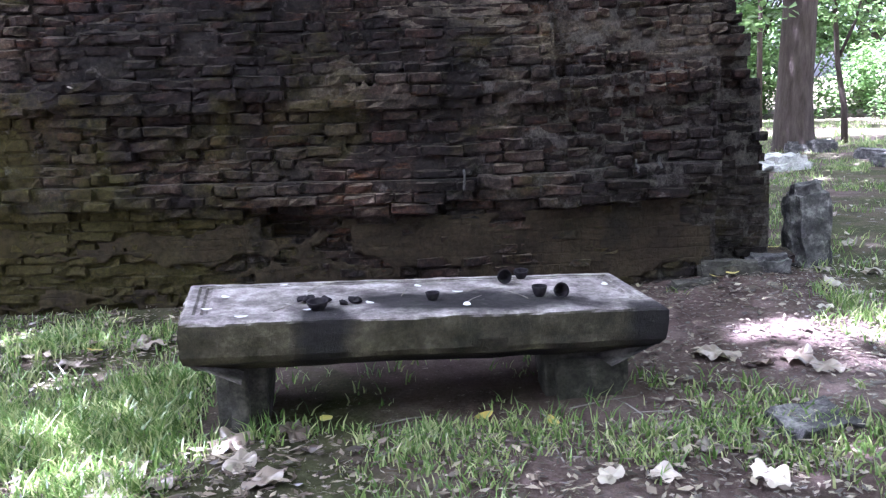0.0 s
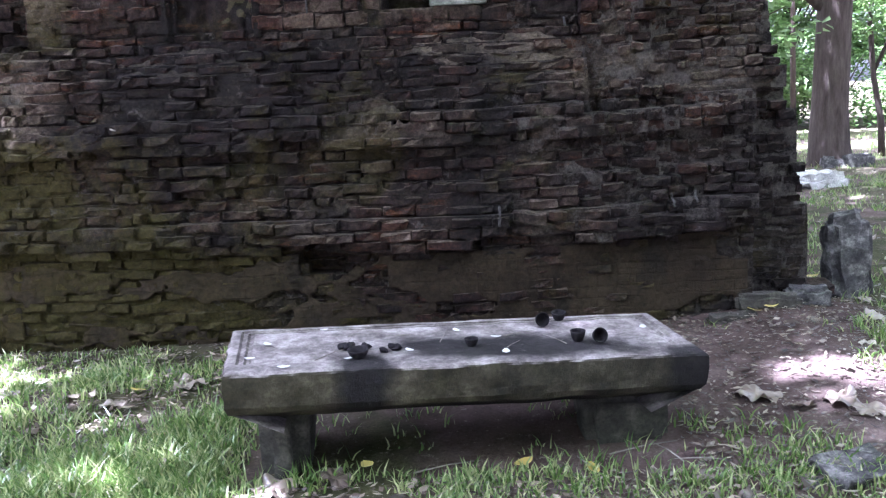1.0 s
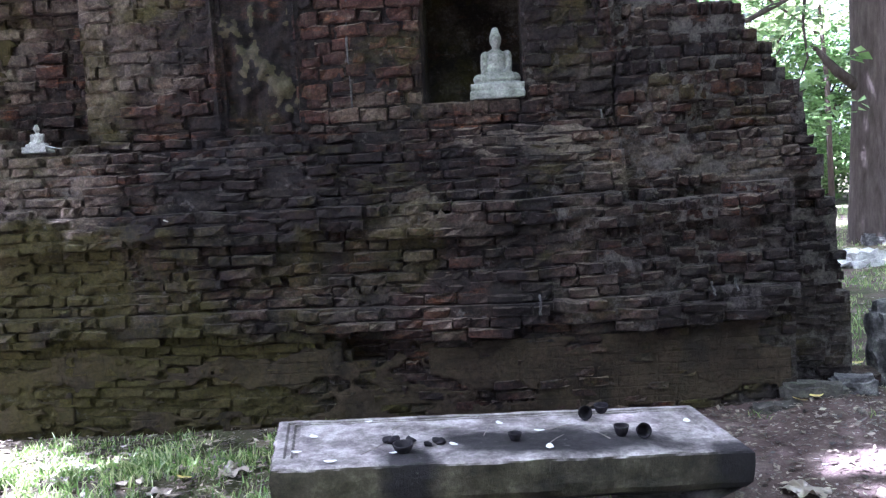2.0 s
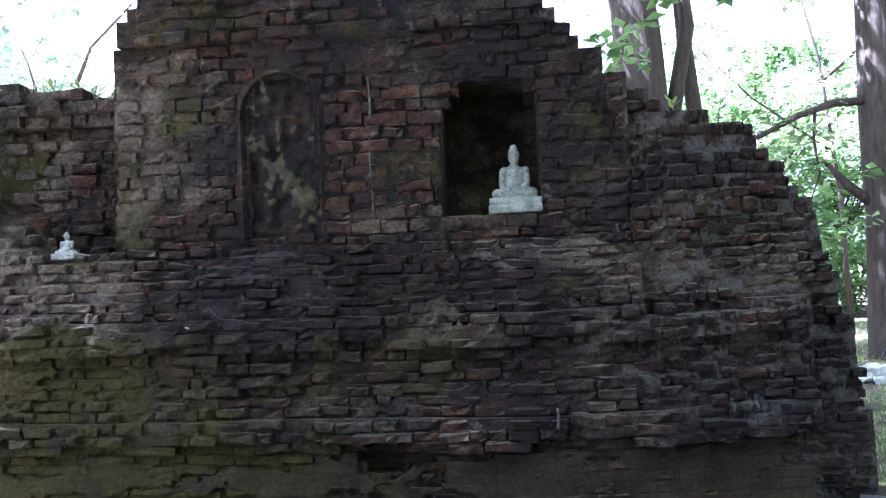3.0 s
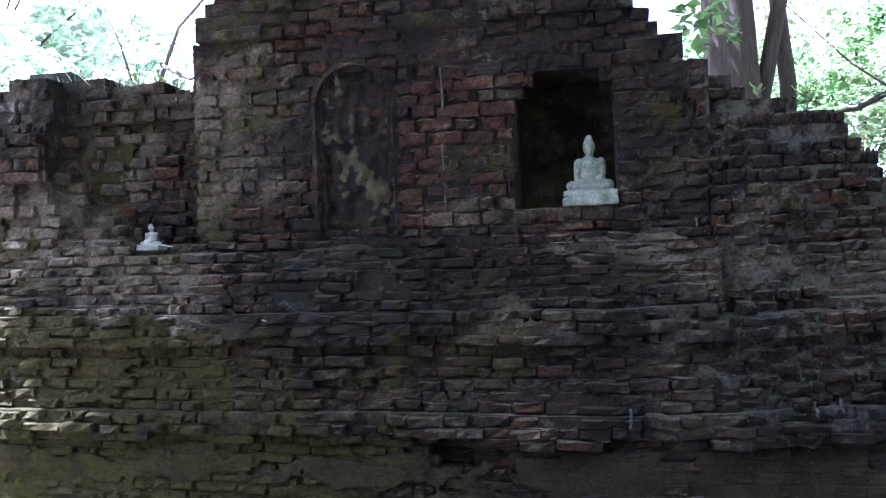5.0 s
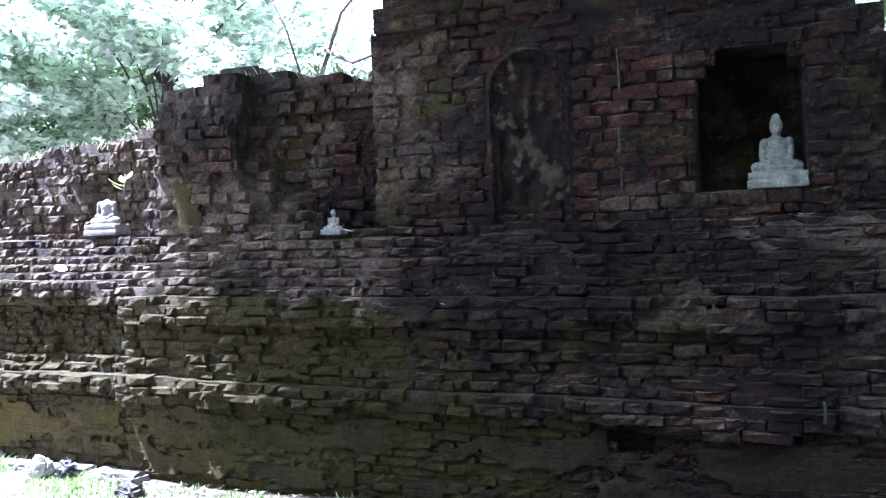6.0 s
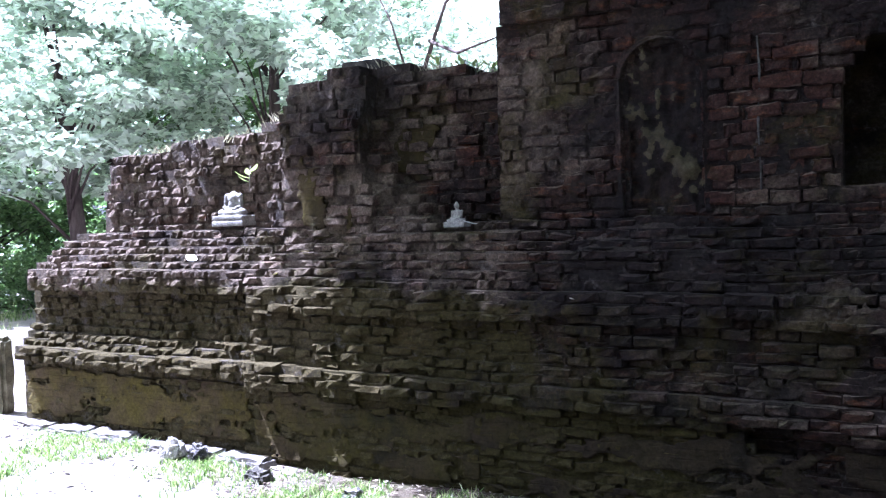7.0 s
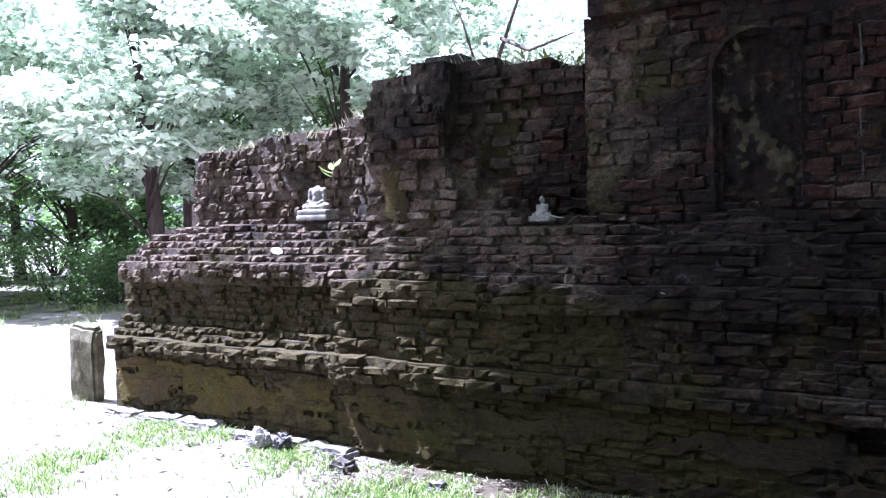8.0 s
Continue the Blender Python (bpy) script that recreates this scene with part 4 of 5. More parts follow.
# ---- trees ----
def leaf_cloud(name, clumps, count, size, material, seed, flat=0.7):
    """Many folded leaves gathered in clumps given as (centre, radius)."""
    r = np.random.RandomState(seed)
    weights = np.array([c[1] ** 2 for c in clumps])
    pick = r.choice(len(clumps), count, p=weights / weights.sum())
    centre = np.array([c[0] for c in clumps])[pick]
    radius = np.array([c[1] for c in clumps])[pick][:, None]
    d = r.normal(size=(count, 3))
    d /= np.linalg.norm(d, axis=1, keepdims=True)
    p = centre + d * radius * r.uniform(0.25, 1.0, (count, 1)) ** 0.6 * (1, 1, flat)
    way = r.normal(size=(count, 3)) * (1, 1, 0.4) + d * (0.7, 0.7, 0.2) - (0, 0, 0.25)
    way /= np.linalg.norm(way, axis=1, keepdims=True)
    side = np.cross(way, r.normal(size=(count, 3)) * 0.45 + (0, 0, 1))
    side /= np.linalg.norm(side, axis=1, keepdims=True)
    lift = np.cross(side, way)
    l = size * r.uniform(0.6, 1.25, (count, 1))
    w = l * r.uniform(0.24, 0.38, (count, 1))
    quad = np.stack([p, p + way * l * 0.5 + side * w + lift * l * 0.1, p + way * l, p + way * l * 0.5 - side * w + lift * l * 0.1], 1)
    base = np.arange(count)[:, None] * 4
    faces = np.concatenate([base + (0, 1, 2), base + (0, 2, 3)])
    return mesh_of(name, quad.reshape(-1, 3).tolist(), faces.tolist(), material)


def clumps_in(r, centre, radii, count, size):
    out = []
    while len(out) < count:
        d = Vector((r.uniform(-1, 1), r.uniform(-1, 1), r.uniform(-1, 1)))
        if 0.3 < d.length < 1:
            out.append((tuple(centre[k] + d[k] * radii[k] for k in range(3)), size * r.uniform(0.6, 1.3)))
    return out


def ridged(points, radii, seed, sides=32, step=0.14):
    """A thick trunk with long flutes and furrows, spreading at its foot."""
    pts = [Vector(p) for p in points]
    span = [0.0]
    for a, b in zip(pts, pts[1:]):
        span.append(span[-1] + (b - a).length)
    rings = int(span[-1] / step)
    verts, faces = [], []
    for i in range(rings + 1):
        d = span[-1] * i / rings
        c = Vector([float(np.interp(d, span, [p[q] for p in pts])) for q in range(3)])
        r = float(np.interp(d, span, radii))
        flare = 0.32 * math.exp(-d / 0.35)
        for k in range(sides):
            a = 2 * math.pi * k / sides
            ca, sa = math.cos(a), math.sin(a)
            flute = noise.noise((ca * 1.6, sa * 1.6, d * 0.25 + seed))
            furrow = noise.noise((ca * 6, sa * 6, d * 0.9 + seed * 2.0))
            rr = r * (1 + (0.12 + flare) * flute + 0.085 * furrow)
            verts.append((c.x + ca * rr, c.y + sa * rr, c.z))
    for i in range(rings):
        for k in range(sides):
            a, b = i * sides + k, i * sides + (k + 1) % sides
            faces.append((a, b, b + sides, a + sides))
    faces += [tuple(range(sides - 1, -1, -1)), tuple(range(rings * sides, (rings + 1) * sides))]
    return verts, faces


def wood(name, limbs, seed):
    """Trunk and limbs as one mesh; each limb is points and radii."""
    verts, faces = [], []
    for k, (pts, radii) in enumerate(limbs):
        v, f = ridged(pts, radii, seed + k) if radii[0] > 0.25 else tube(pts, radii, 10 if radii[0] > 0.1 else 6, 0.1, seed + k)
        base = len(verts)
        verts += v
        faces += [tuple(base + q for q in g) for g in f]
    return mesh_of(name, verts, faces, BARK, True)


def forest_tree(seed, height, spread, leaves, leaf_size, material, low):
    r = random.Random(seed)
    tree = tagged(new("forest_tree"), "leafy tree standing in the sunlit woods", "tree", "trees of the woods")
    lean = r.uniform(-0.4, 0.4)
    pts = [(lean * u, 0.2 * math.sin(3 * u + seed), height * 0.8 * u) for u in (-0.03, 0.1, 0.3, 0.5, 0.75, 1.0)]
    limbs = [(pts, [0.24, 0.19, 0.16, 0.13, 0.09, 0.03])]
    clumps = clumps_in(r, (0, 0, low + (height - low) / 2), (spread, spread, (height - low) / 2), 60, spread * 0.24)
    for c, _ in r.sample(clumps, 16):
        u = min(0.9, max(0.25, c[2] / height * 0.75))
        s = Vector((lean * u, 0, height * 0.8 * u))
        e = Vector(c)
        limbs.append(([tuple(s), tuple(s.lerp(e, 0.5) + Vector((0, 0, 0.25))), tuple(e)], [0.035, 0.024, 0.008]))
    part("trunk", wood("trunk", limbs, seed), tree)
    part("crown", leaf_cloud("crown", clumps, leaves, leaf_size, material, seed, 0.42), tree)
    return tree


MASTERS = [
    forest_tree(101, 9.5, 3.0, 12000, 0.25, FOLIAGE_GLARE, 2.7),
    forest_tree(102, 8.0, 2.6, 9500, 0.23, FOLIAGE_GLARE, 2.2),
    forest_tree(103, 11.0, 3.4, 13000, 0.27, FOLIAGE_GLARE, 3.2),
    forest_tree(104, 6.0, 2.4, 8000, 0.22, FOLIAGE, 1.2),
    forest_tree(105, 8.5, 2.7, 9500, 0.22, FOLIAGE, 1.6),
]
# trees at negative y are unseen, added to hold skylight off the wall
WOODS = [(-15.5, 8.5), (-18.5, 5.5), (-12.8, 11.0), (-21, 9.5), (-17, 12.5), (-13.5, 16), (-25, 6), (-24, 13), (-19.5, 17), (-16, 21), (-14.4, 6.6),
         (-9.5, 19), (-11.5, 24), (7.5, 20), (10.5, 22.5), (4.0, 22), (14.5, 24), (18.5, 20), (22, 25), (17, 29), (-28, 2), (-27, -3),
         (-18, -10), (-11, -13), (-5, -12.5), (2, -12), (8, -11), (14, -8), (17, -1), (-22, -6), (19, 8), (-31, 9), (-27, 17), (-22, 22), (-33, 1), (-29, 13), (-25, -1), (-18, 26), (-8, -17), (0, -18), (6, -17),
         (-9, -9.5), (-5.5, -9), (-2, -9.4), (1.5, -9), (5, -9.2), (8.5, -7.5), (11, -4)]
for k, (tx, ty) in enumerate(WOODS):
    master = MASTERS[3 + k % 2 if tx > 3 and ty > 0 else (k * 7 + k // 3) % 4]
    m = pose(tx, ty, -0.05, 0, 0, 67 * k)
    if k < len(MASTERS):
        MASTERS[k].matrix_basis = m
    else:
        copy_thing(master, m @ Matrix.Diagonal((1, 1, 1, 1)))


def big_tree(label, limbs, clumps, leaves, size, material, seed):
    tree = tagged(new("large_tree"), label, "tree")
    part("trunk", wood("trunk", limbs, seed), tree)
    if clumps:
        part("crown", leaf_cloud("crown", clumps, leaves, size, material, seed), tree)
    return tree


rt = random.Random(77)
right_limbs = [
    ([(5.62, 8.4, -0.1), (5.6, 8.4, 0.25), (5.6, 8.4, 0.9), (5.62, 8.4, 2.2), (5.6, 8.4, 4.0), (5.65, 8.4, 6.5), (5.9, 8.4, 9.5)], [0.36, 0.31, 0.265, 0.25, 0.25, 0.24, 0.18]),
    ([(5.55, 8.4, 3.9), (4.9, 8.2, 3.85), (4.3, 8.0, 3.65), (3.7, 7.9, 3.35), (3.3, 7.8, 3.3)], [0.07, 0.06, 0.05, 0.035, 0.015]),
    ([(4.6, 8.1, 3.8), (4.55, 8.1, 3.3), (4.65, 8.2, 2.8), (4.5, 8.2, 2.4)], [0.03, 0.022, 0.016, 0.008]),
    ([(5.5, 8.4, 2.3), (5.1, 8.3, 2.6), (4.7, 8.2, 3.0)], [0.09, 0.07, 0.03]),
    ([(5.8, 8.4, 5.5), (7.0, 7.5, 7.0), (8.5, 6.5, 8.4)], [0.2, 0.14, 0.06]),
    ([(5.6, 8.4, 6.0), (4.4, 6.5, 7.4), (3.2, 4.6, 8.6), (2.5, 3.0, 9.4)], [0.2, 0.15, 0.1, 0.05]),
]
right_clumps = clumps_in(rt, (5.2, 6.4, 8.8), (5.0, 4.6, 1.5), 60, 0.85)
# high clumps out of view, added only to shade the trunks
right_clumps += clumps_in(rt, (1.6, 8.0, 9.4), (4.2, 2.6, 0.9), 80, 0.7)
right_clumps += [((rt.uniform(3.2, 5.4), rt.uniform(7.6, 9.2), rt.uniform(1.6, 3.9)), rt.uniform(0.16, 0.34)) for _ in range(26)]
big_tree("tall rough-barked tree with a low bare branch", right_limbs, right_clumps, 15000, 0.19, FOLIAGE, 5)

back_limbs = [
    ([(2.35, 9.0, -0.1), (2.3, 9.0, 1.5), (2.25, 9.0, 3.5), (2.15, 9.0, 5.5), (1.9, 9.0, 7.2), (1.2, 8.4, 8.6)], [0.55, 0.44, 0.4, 0.38, 0.32, 0.2]),
    ([(2.5, 9.1, 3.0), (2.75, 9.1, 4.2), (3.0, 9.1, 5.4), (2.9, 9.2, 7.0)], [0.12, 0.13, 0.12, 0.07]),
    ([(3.05, 9.3, 2.0), (3.1, 9.3, 4.0), (2.98, 9.3, 5.2), (2.9, 9.3, 6.6), (2.7, 9.3, 8.4)], [0.13, 0.13, 0.12, 0.1, 0.06]),
    ([(1.4, 8.6, 8.2), (-0.4, 6.4, 8.9), (-2.2, 4.0, 9.2), (-4.2, 2.0, 9.3), (-6.0, 0.6, 9.2)], [0.24, 0.2, 0.16, 0.1, 0.04]),
    ([(-0.4, 6.4, 8.9), (-2.8, 6.4, 9.4), (-5.4, 5.6, 9.6)], [0.13, 0.09, 0.04]),
    ([(-2.2, 4.0, 9.2), (-2.0, 1.4, 9.4), (-2.4, -1.2, 9.2)], [0.12, 0.08, 0.03]),
]
# canopy overhead is unseen, laid out to cast shade on wall and table
back_clumps = clumps_in(rt, (-2.2, 1.2, 9.2), (4.5, 6.4, 1.0), 280, 0.9) + clumps_in(rt, (-6.3, 0.6, 9.2), (2.2, 4.4, 0.8), 62, 0.7)
back_clumps += [((rt.uniform(1.3, 2.1), rt.uniform(6.4, 7.2), rt.uniform(3.9, 4.9)), 0.2) for _ in range(7)]
back_clumps += [((rt.uniform(1.4, 2.9), rt.uniform(5.6, 6.4), rt.uniform(4.9, 5.5)), 0.22) for _ in range(7)]
back_clumps += clumps_in(rt, (-5.8, 0.0, 9.2), (0.7, 1.2, 0.6), 14, 0.6)
back_clumps = [c for c in back_clumps if math.hypot(c[0][0] + 3.1, c[0][1] + 2.05) > 0.85 and math.hypot(c[0][0] + 6.9, c[0][1] + 1.8) > 0.75]  # gaps let the sun down
big_tree("spreading tree with ridged bark rising behind the ruin", back_limbs, back_clumps, 44000, 0.26, FOLIAGE, 6)

pale_limbs = [([(-8.2, 9.0, -0.1), (-8.1, 9.0, 2.0), (-7.8, 9.0, 4.0), (-7.0, 8.8, 5.6), (-5.6, 8.4, 6.6), (-4.0, 8.0, 7.0)], [0.09, 0.07, 0.05, 0.03, 0.02, 0.01]),
              ([(-7.8, 9.0, 4.0), (-8.4, 9.2, 5.6), (-9.2, 9.4, 7.0)], [0.03, 0.02, 0.01]), ([(-7.4, 8.9, 5.0), (-6.6, 8.4, 4.6), (-5.6, 8.0, 4.7)], [0.04, 0.03, 0.012])]
pale_clumps = [((rt.uniform(-10, -5.2), rt.uniform(8.0, 10.2), rt.uniform(3.0, 7.2)), rt.uniform(0.3, 0.6)) for _ in range(34)]
big_tree("thin tree with sparse glare-paled foliage behind the ruin", pale_limbs, pale_clumps, 1900, 0.2, FOLIAGE_GLARE, 7)

far_limbs = [([(7.4, 14.5, -0.1), (7.3, 14.5, 3.0), (7.0, 14.5, 6.0), (6.2, 14.2, 9.0)], [0.07, 0.05, 0.035, 0.012]), ([(7.1, 14.5, 4.0), (5.4, 14.2, 5.2), (3.8, 14.0, 6.8)], [0.03, 0.022, 0.01]),
             ([(7.0, 14.5, 5.5), (8.6, 14.5, 6.8), (9.6, 14.5, 8.0)], [0.05, 0.035, 0.012])]
far_clumps = [((rt.uniform(2.5, 11), rt.uniform(13, 16), rt.uniform(3.2, 9.5)), rt.uniform(0.4, 0.9)) for _ in range(70)]
big_tree("airy tree beyond the ruin, leaves paled by glare", far_limbs, far_clumps, 8000, 0.18, FOLIAGE_SOFT_GLARE, 17)
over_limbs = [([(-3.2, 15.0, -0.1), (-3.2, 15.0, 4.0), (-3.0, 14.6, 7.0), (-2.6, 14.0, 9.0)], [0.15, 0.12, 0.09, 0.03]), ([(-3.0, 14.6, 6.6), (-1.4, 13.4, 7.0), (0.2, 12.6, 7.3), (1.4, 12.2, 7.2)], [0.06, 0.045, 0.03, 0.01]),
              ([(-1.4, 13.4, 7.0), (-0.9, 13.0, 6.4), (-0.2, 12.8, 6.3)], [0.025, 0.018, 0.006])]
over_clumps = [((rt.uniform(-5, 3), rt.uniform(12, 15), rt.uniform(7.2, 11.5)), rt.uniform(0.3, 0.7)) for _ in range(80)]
big_tree("tree with thin bare twigs reaching over the ruin", over_limbs, over_clumps, 5200, 0.17, FOLIAGE_SOFT_GLARE, 19)

thin_limbs = [([(7.0, 9.6, -0.1), (6.95, 9.6, 0.6), (6.8, 9.6, 1.3), (6.7, 9.6, 2.2), (6.75, 9.6, 3.6)], [0.06, 0.05, 0.045, 0.04, 0.02]),
              ([(6.8, 9.6, 1.4), (7.05, 9.6, 2.0), (7.2, 9.6, 2.7)], [0.03, 0.025, 0.012])]
thin_clumps = [((rt.uniform(6.2, 7.8), rt.uniform(9.2, 10.2), rt.uniform(2.0, 4.0)), rt.uniform(0.2, 0.4)) for _ in range(16)]
big_tree("slender young tree with a crooked stem", thin_limbs, thin_clumps, 1200, 0.13, FOLIAGE, 8)


def bush(place, size, leaves, seed, material, leaf=0.13):
    r = random.Random(seed)
    ob = tagged(new("bush"), "dense green bush at the edge of the woods", "bush", "bushes at the wood edge")
    limbs = [([(0, 0, -0.05), (math.cos(a) * 0.3 * size, math.sin(a) * 0.3 * size, 0.5 * size), (math.cos(a) * 0.6 * size, math.sin(a) * 0.6 * size, 0.95 * size)], [0.03, 0.02, 0.008]) for a in (0.3, 1.6, 2.9, 4.2, 5.4)]
    part("stems", wood("stems", limbs, seed), ob)
    part("crown", leaf_cloud("crown", clumps_in(r, (0, 0, 0.62 * size), (size, size, 0.6 * size), 24, 0.34 * size), leaves, leaf, material, seed), ob)
    ob.matrix_basis = place
    return ob


low_bush = bush(pose(12.5, 17.5, 0), 1.7, 3500, 201, FOLIAGE)
# bushes at negative y are unseen fillers that block low skylight
for k, (bx, by, bs) in enumerate(((14.5, 18.5, 1.3), (10.2, 19.5, 1.2), (17, 17, 1.5), (-16.5, 7.4, 0.7), (-19, 7.5, 0.8), (-14.8, 9.6, 0.7), (-21.5, 5.5, 0.9), (-17.6, 9.5, 0.9), (-23, 8, 1.0), (-12.6, 9.2, 0.6), (-20, 3.6, 0.6), (8.6, 20.5, 1.1), (-7, -8.5, 1.0), (-3.6, -8.8, 0.9), (0, -8.6, 1.0), (3.4, -8.7, 0.9), (6.8, -7.6, 1.0), (-30, 7, 2.0), (-32, 11, 2.2), (-30, 15, 2.0), (-27, 20, 2.2), (-34, 3, 2.0), (-21.1, 12.4, 1.3), (-20.8, 12.8, 1.3), (-20.5, 13.1, 1.3), (-22, 26, 2.0), (5, 27, 1.8), (0, 29, 2.0), (11, 29, 1.8))):
    c = copy_thing(low_bush, pose(bx, by, -0.05, 0, 0, 50 * k))
    c.scale = (bs, bs, bs)


# ---- grass, litter and fallen leaves ----
def grass_density(x, y):
    """How thickly grass grows here, 0 to 1."""
    if y > -0.05 and -7.1 < x < 2.1 and y < 1.7:
        return 0.0
    if abs(x - 0.02) < 0.9 and -1.65 < y < -0.4:
        return 0.03
    patch = 0.16 + 1.5 * noise.noise((x * 0.9, y * 0.9, 3)) + 0.5 * noise.noise((x * 3, y * 3, 8))
    if 0.5 < x < 2.1 and -1.75 < y < 0.3:
        patch -= 0.55 if x + 0.3 * y < 1.2 else 0.0
    if 0.3 < x < 1.05 and -2.6 < y < -1.4 or -0.75 < x < -0.25 and y < -1.75:
        patch -= 0.4
    if x > 1.2 and y < -1.3 or -0.2 < x < 0.3 and y < -1.7:
        patch += 0.25
    if x < -0.8 and y < -0.4 and x > -3.4:
        patch += 0.25
    if x < -5:
        patch -= 0.15
    if y > -0.35 and x < -0.9:
        patch += 0.12
    return min(1.0, max(0.0, patch))


def blades(name, count, x0, x1, y0, y1, height, label, seed):
    r = random.Random(seed)
    verts, faces, made = [], [], 0
    while made < count:
        tx, ty = r.uniform(x0, x1), r.uniform(y0, y1)
        if r.random() > grass_density(tx, ty):
            made += 0.15
            continue
        for _ in range(r.randint(3, 6)):
            x, y = tx + r.gauss(0, 0.022), ty + r.gauss(0, 0.022)
            z = ground_z(x, y) - 0.005
            h = height * r.uniform(0.3, 1.0) * (1.0 + 0.7 * noise.noise((tx * 2.1, ty * 2.1, 17)))
            a, b = r.uniform(0, 6.28), r.uniform(0, 6.28)
            w = r.uniform(0.0024, 0.0052) + 0.0006 * h / 0.1
            lean = h * r.uniform(0.15, 1.1)
            sx, sy = math.cos(a) * w, math.sin(a) * w
            lx, ly = math.cos(b) * lean, math.sin(b) * lean
            k = len(verts)
            verts += [(x - sx, y - sy, z), (x + sx, y + sy, z), (x + sx * 0.8 + lx * 0.35, y + sy * 0.8 + ly * 0.35, z + h * 0.6), (x - sx * 0.8 + lx * 0.35, y - sy * 0.8 + ly * 0.35, z + h * 0.6), (x + lx, y + ly, z + h)]
            faces += [(k, k + 1, k + 2, k + 3), (k + 3, k + 2, k + 4)]
            made += 1
    return tagged(new(name, mesh_of(name, verts, faces, GRASS)), label, "grass", kind="stuff")


blades("grass", 40000, -3.6, 3.4, -3.4, -0.2, 0.07, "short green grass in front of the wall", 1)
blades("grass", 9000, -2.7, -0.9, -2.3, -0.4, 0.1, "thick green grass beside the stone table", 7)
blades("grass", 16000, 2.0, 7.5, -2.0, 9.5, 0.08, "short grass beside the ruin", 2)
blades("grass", 22000, -8.5, -2.4, -2.8, 0.0, 0.07, "thin sunlit grass before the ruin", 3)
blades("grass", 9000, 5.0, 16.0, 8.0, 17.0, 0.14, "lush lawn behind the tree", 4)
blades("grass", 6000, -22, -13.0, 3.0, 9.0, 0.16, "tall grass at the edge of the woods", 5)


def wall_top_grass(count, x0, x1, seed):
    """Dry tufts rooted in the broken top of the ruin."""
    r = random.Random(seed)
    verts, faces = [], []
    for _ in range(count):
        x = r.uniform(x0, x1)
        y, z = r.uniform(0.8, 1.5), settle_z(x, top_z(x)) - 0.06
        for _ in range(4):
            h, a, b = r.uniform(0.03, 0.11), r.uniform(0, 6.28), r.uniform(0, 6.28)
            px, py, lean = x + r.gauss(0, 0.03), y + r.gauss(0, 0.03), h * r.uniform(0.2, 1.2)
            sx, sy, k = math.cos(a) * 0.003, math.sin(a) * 0.003, len(verts)
            lx, ly = math.cos(b) * lean, math.sin(b) * lean
            verts += [(px - sx, py - sy, z), (px + sx, py + sy, z), (px + sx + lx * 0.4, py + sy + ly * 0.4, z + h * 0.6), (px + lx, py + ly, z + h)]
            faces.append((k, k + 1, k + 2, k + 3))
    return tagged(new("dry_grass", mesh_of("dry_grass", verts, faces, STRAW)), "dry grass tufts growing on the wall top", "grass", kind="stuff")


wall_top_grass(150, -6.5, -4.5, 21)
wall_top_grass(150, -3.9, -2.6, 22)


def scatter_litter(name, count, x0, x1, y0, y1, seed, size):
    r = random.Random(seed)
    verts, faces = [], []
    while len(faces) < count * 2:
        x, y = r.uniform(x0, x1), r.uniform(y0, y1)
        if (-7.1 < x < 2.1 and -0.02 < y < 1.7) or (abs(x) < 0.88 and -1.72 < y < -0.9):
            continue
        z = ground_z(x, y) + r.uniform(0.004, 0.025)
        l, a = size * r.uniform(0.4, 1.3) * (1.6 if r.random() < 0.1 else 1), r.uniform(0, 6.28)
        w = l * r.uniform(0.25, 0.5)
        c, s = math.cos(a), math.sin(a)
        t1, t2 = r.uniform(-0.3, 0.5) * l, r.uniform(-0.3, 0.3) * w
        k = len(verts)
        verts += [(x - c * l / 2, y - s * l / 2, z), (x + s * w / 2, y - c * w / 2, z + t2), (x + c * l / 2, y + s * l / 2, z + max(0, t1) * 0.5), (x - s * w / 2, y + c * w / 2, z + abs(t2))]
        faces += [(k, k + 1, k + 2), (k, k + 2, k + 3)]
    return tagged(new(name, mesh_of(name, verts, faces, LITTER)), "small dry leaves and chips strewn on the earth", "leaf litter", kind="stuff")


scatter_litter("leaf_litter", 9500, -2.6, 3.2, -3.2, 0.3, 11, 0.032)
scatter_litter("leaf_litter", 2600, -2.8, -0.4, -2.6, -0.3, 15, 0.045)
scatter_litter("leaf_litter", 2600, 0.2, 2.6, -2.6, 0.0, 14, 0.036)
scatter_litter("leaf_litter", 1500, -1.6, 1.4, -2.7, -1.6, 18, 0.04)
scatter_litter("leaf_litter", 1800, -6.9, 1.9, -0.55, -0.03, 16, 0.045)
blades("grass", 6000, -6.8, -0.6, -0.6, -0.04, 0.06, "thin grass along the foot of the wall", 8)
scatter_litter("leaf_litter", 1500, 1.8, 6.5, -1.5, 8, 12, 0.06)
scatter_litter("leaf_litter", 1500, -10, -2.4, -2.6, 0.2, 13, 0.05)


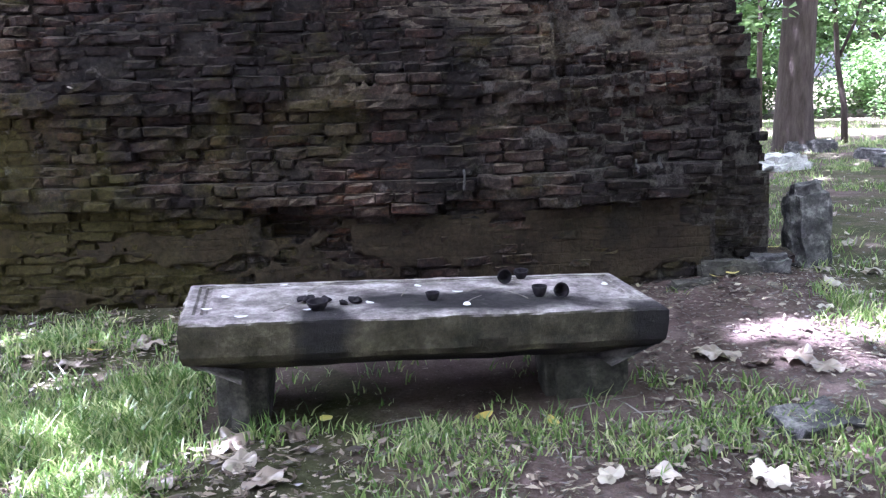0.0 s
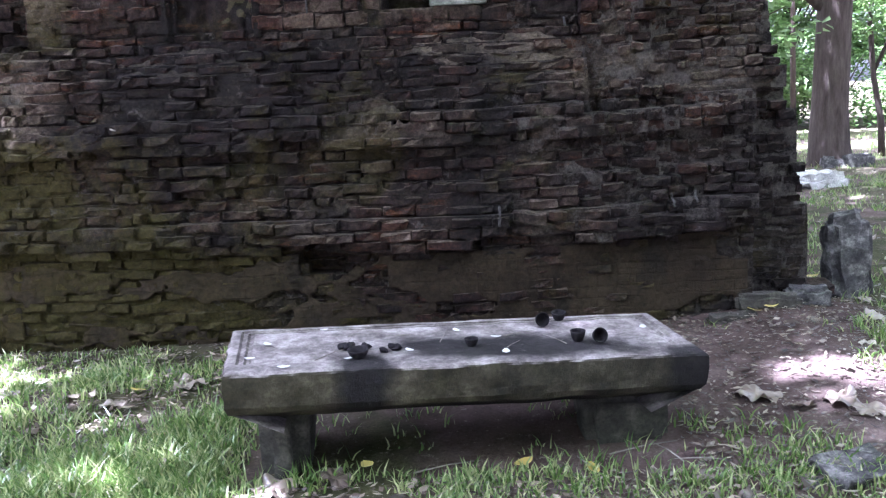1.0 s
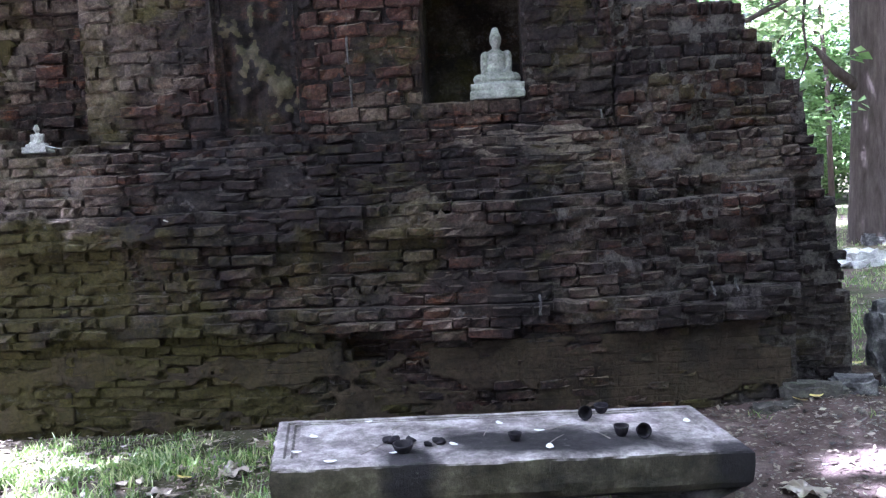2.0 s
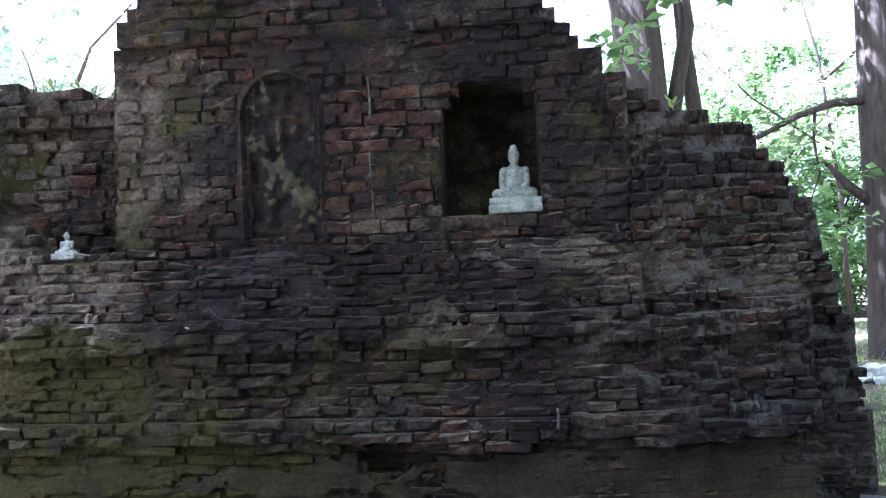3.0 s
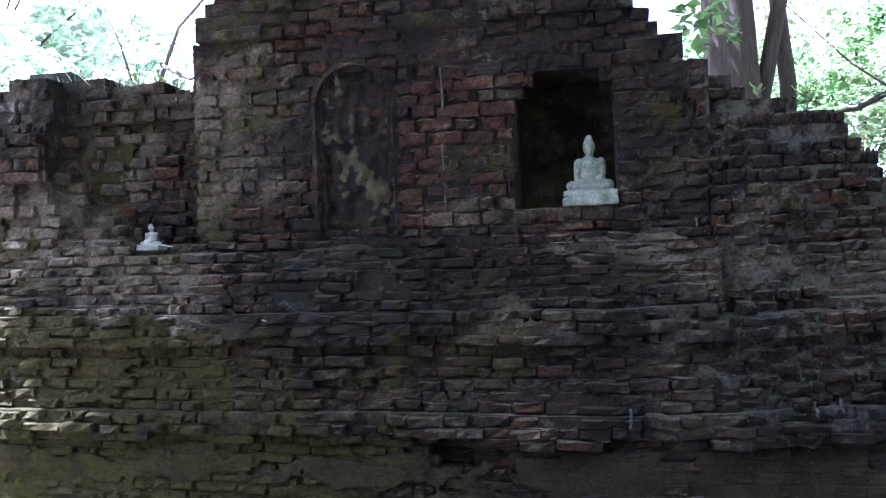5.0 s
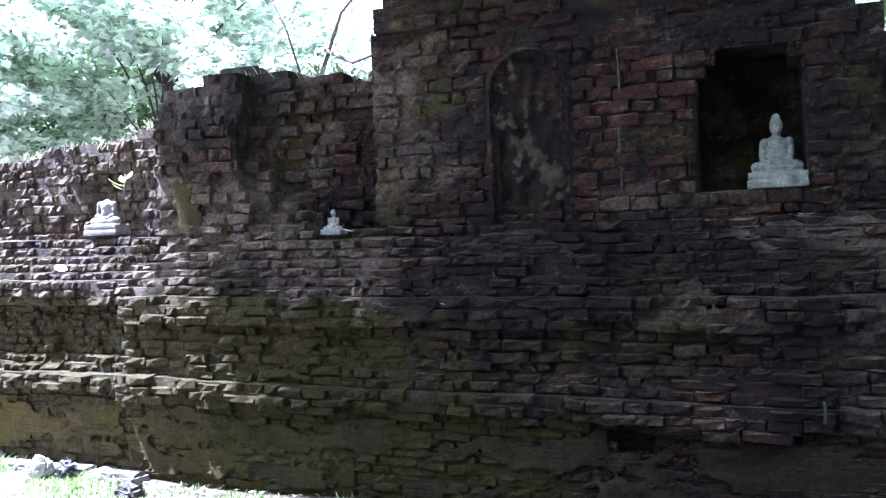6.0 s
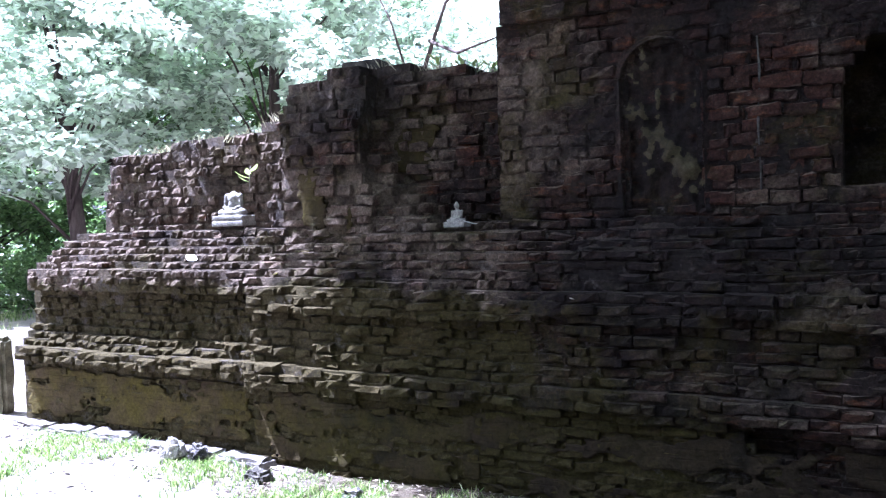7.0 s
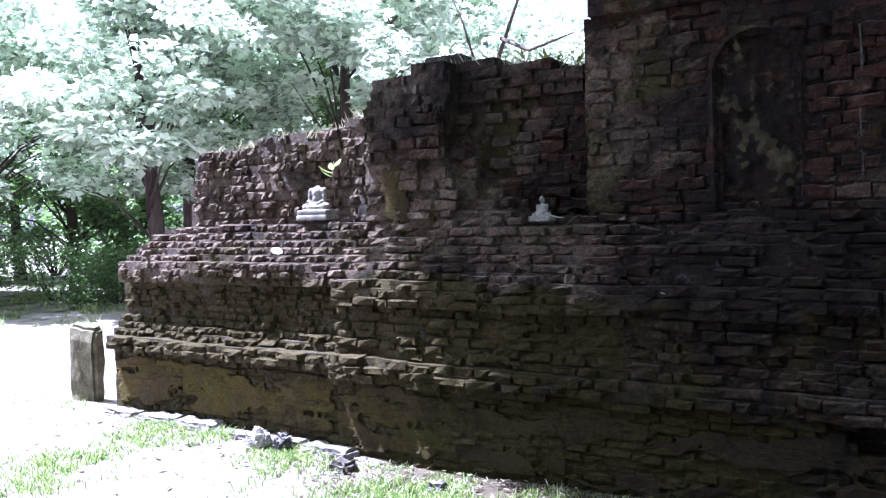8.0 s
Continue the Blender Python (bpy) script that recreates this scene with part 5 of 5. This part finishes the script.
def dry_leaf_mesh(seed, lobes):
    """A broad curled leaf with pointed lobes and a midrib."""
    r = random.Random(seed)
    n_out = 36
    verts, faces = [(0, 0, 0.0)], []
    curl, fold = r.uniform(-0.5, 0.6), r.uniform(-0.5, 0.6)
    for ring in (0.35, 0.7, 1.0):
        for k in range(n_out):
            a = 2 * math.pi * k / n_out
            rad = 0.5 * (0.72 + 0.28 * abs(math.cos(a * lobes / 2)) ** 0.7 + 0.05 * noise.noise((math.cos(a) * 2, math.sin(a) * 2, seed))) * (1 - 0.16 * math.cos(a * 2 + 1))
            x, y = rad * ring * math.cos(a), rad * ring * math.sin(a) * 0.72
            z = curl * x * x + fold * abs(y) * 0.6 + 0.2 * ring * noise.noise((x * 4, y * 4, seed + 2)) + 0.05 * math.sin(a * lobes) * ring
            verts.append((x, y, z))
    for k in range(n_out):
        b = (k + 1) % n_out
        faces.append((0, 1 + k, 1 + b))
        for q in range(2):
            s = 1 + q * n_out
            faces.append((s + k, s + n_out + k, s + n_out + b, s + b))
    return mesh_of("dry_leaf", verts, faces, DRY_LEAF, True)


LEAF_SHAPES = [dry_leaf_mesh(300 + k, (5, 7, 3, 5)[k % 4]) for k in range(8)]
BIG = [(-1.35, -1.68, 0.3), (-1.23, -1.47, 0.2), (-1.0, -2.1, 0.24), (-0.96, -1.94, 0.16), (-0.69, -1.74, 0.2), (-0.61, -1.92, 0.16), (-0.49, -2.06, 0.18), (-1.37, -0.64, 0.2), (-1.9, -0.71, 0.18), (-0.46, -1.7, 0.15), (-0.85, -2.06, 0.14), (-1.5, -1.62, 0.2), (-1.18, -1.85, 0.15), (1.3, -1.09, 0.24), (1.43, -1.26, 0.14), (1.6, -1.25, 0.18), (1.66, -1.38, 0.16), (1.1, -2.22, 0.17), (0.62, -2.16, 0.1), (0.79, -2.17, 0.12), (0.87, -1.81, 0.1), (2.04, 0.59, 0.14), (2.37, 0.23, 0.12), (0.99, -1.99, 0.1), (2.32, -0.33, 0.12), (1.87, 0.0, 0.12), (2.24, -0.17, 0.16), (2.6, 0.1, 0.14), (-1.67, -0.82, 0.16), (-1.95, -1.09, 0.14), (1.97, -0.67, 0.1), (2.9, 1.0, 0.14), (3.3, 2.2, 0.16), (-2.27, -0.66, 0.15), (-2.43, -1.19, 0.14)]
for k, (lx, ly, size) in enumerate(BIG):
    ob = tagged(new("dry_leaf", LEAF_SHAPES[k % 8]), "large curled pale brown leaf fallen on the grass", "fallen leaf", "large fallen leaves")
    ob.matrix_basis = pose(lx, ly, ground_z(lx, ly) + 0.02, random.uniform(-10, 14), random.uniform(-12, 12), random.uniform(0, 360)) @ Matrix.Diagonal((size, size, size, 1))
YELLOWS = [petal_mesh("yellow_leaf", 0.07, 0.04, YELLOW_LEAF, 0.3, 400 + k) for k in range(3)]
for k, (lx, ly) in enumerate(((1.72, -0.1), (1.78, 0.0), (1.62, -0.12), (-1.3, -1.2), (-0.35, -1.6), (0.25, -1.62), (0.5, -1.7), (-1.6, -0.7), (1.1, -0.9), (2.3, 0.8))):
    ob = tagged(new("yellow_leaf", YELLOWS[k % 3]), "small yellow leaf fallen on the ground", "fallen leaf", "yellow fallen leaves")
    ob.matrix_basis = pose(lx, ly, ground_z(lx, ly) + 0.02, 10, -8, 77 * k) @ Matrix.Diagonal((1.1, 1.1, 1.1, 1))
for k in range(10):
    cx, cy, a = random.uniform(-0.4, 1.6), random.uniform(-2.2, -1.5), random.uniform(0, 3.1)
    l = random.uniform(0.06, 0.16)
    c, s, z = math.cos(a) * l, math.sin(a) * l, ground_z(cx, cy)
    twig_at([(cx - c, cy - s, z + 0.008), (cx, cy, z + 0.016), (cx + c, cy + s, z + 0.008)], 0.0035, "thin dry twig lying on the bare earth", 700 + k)
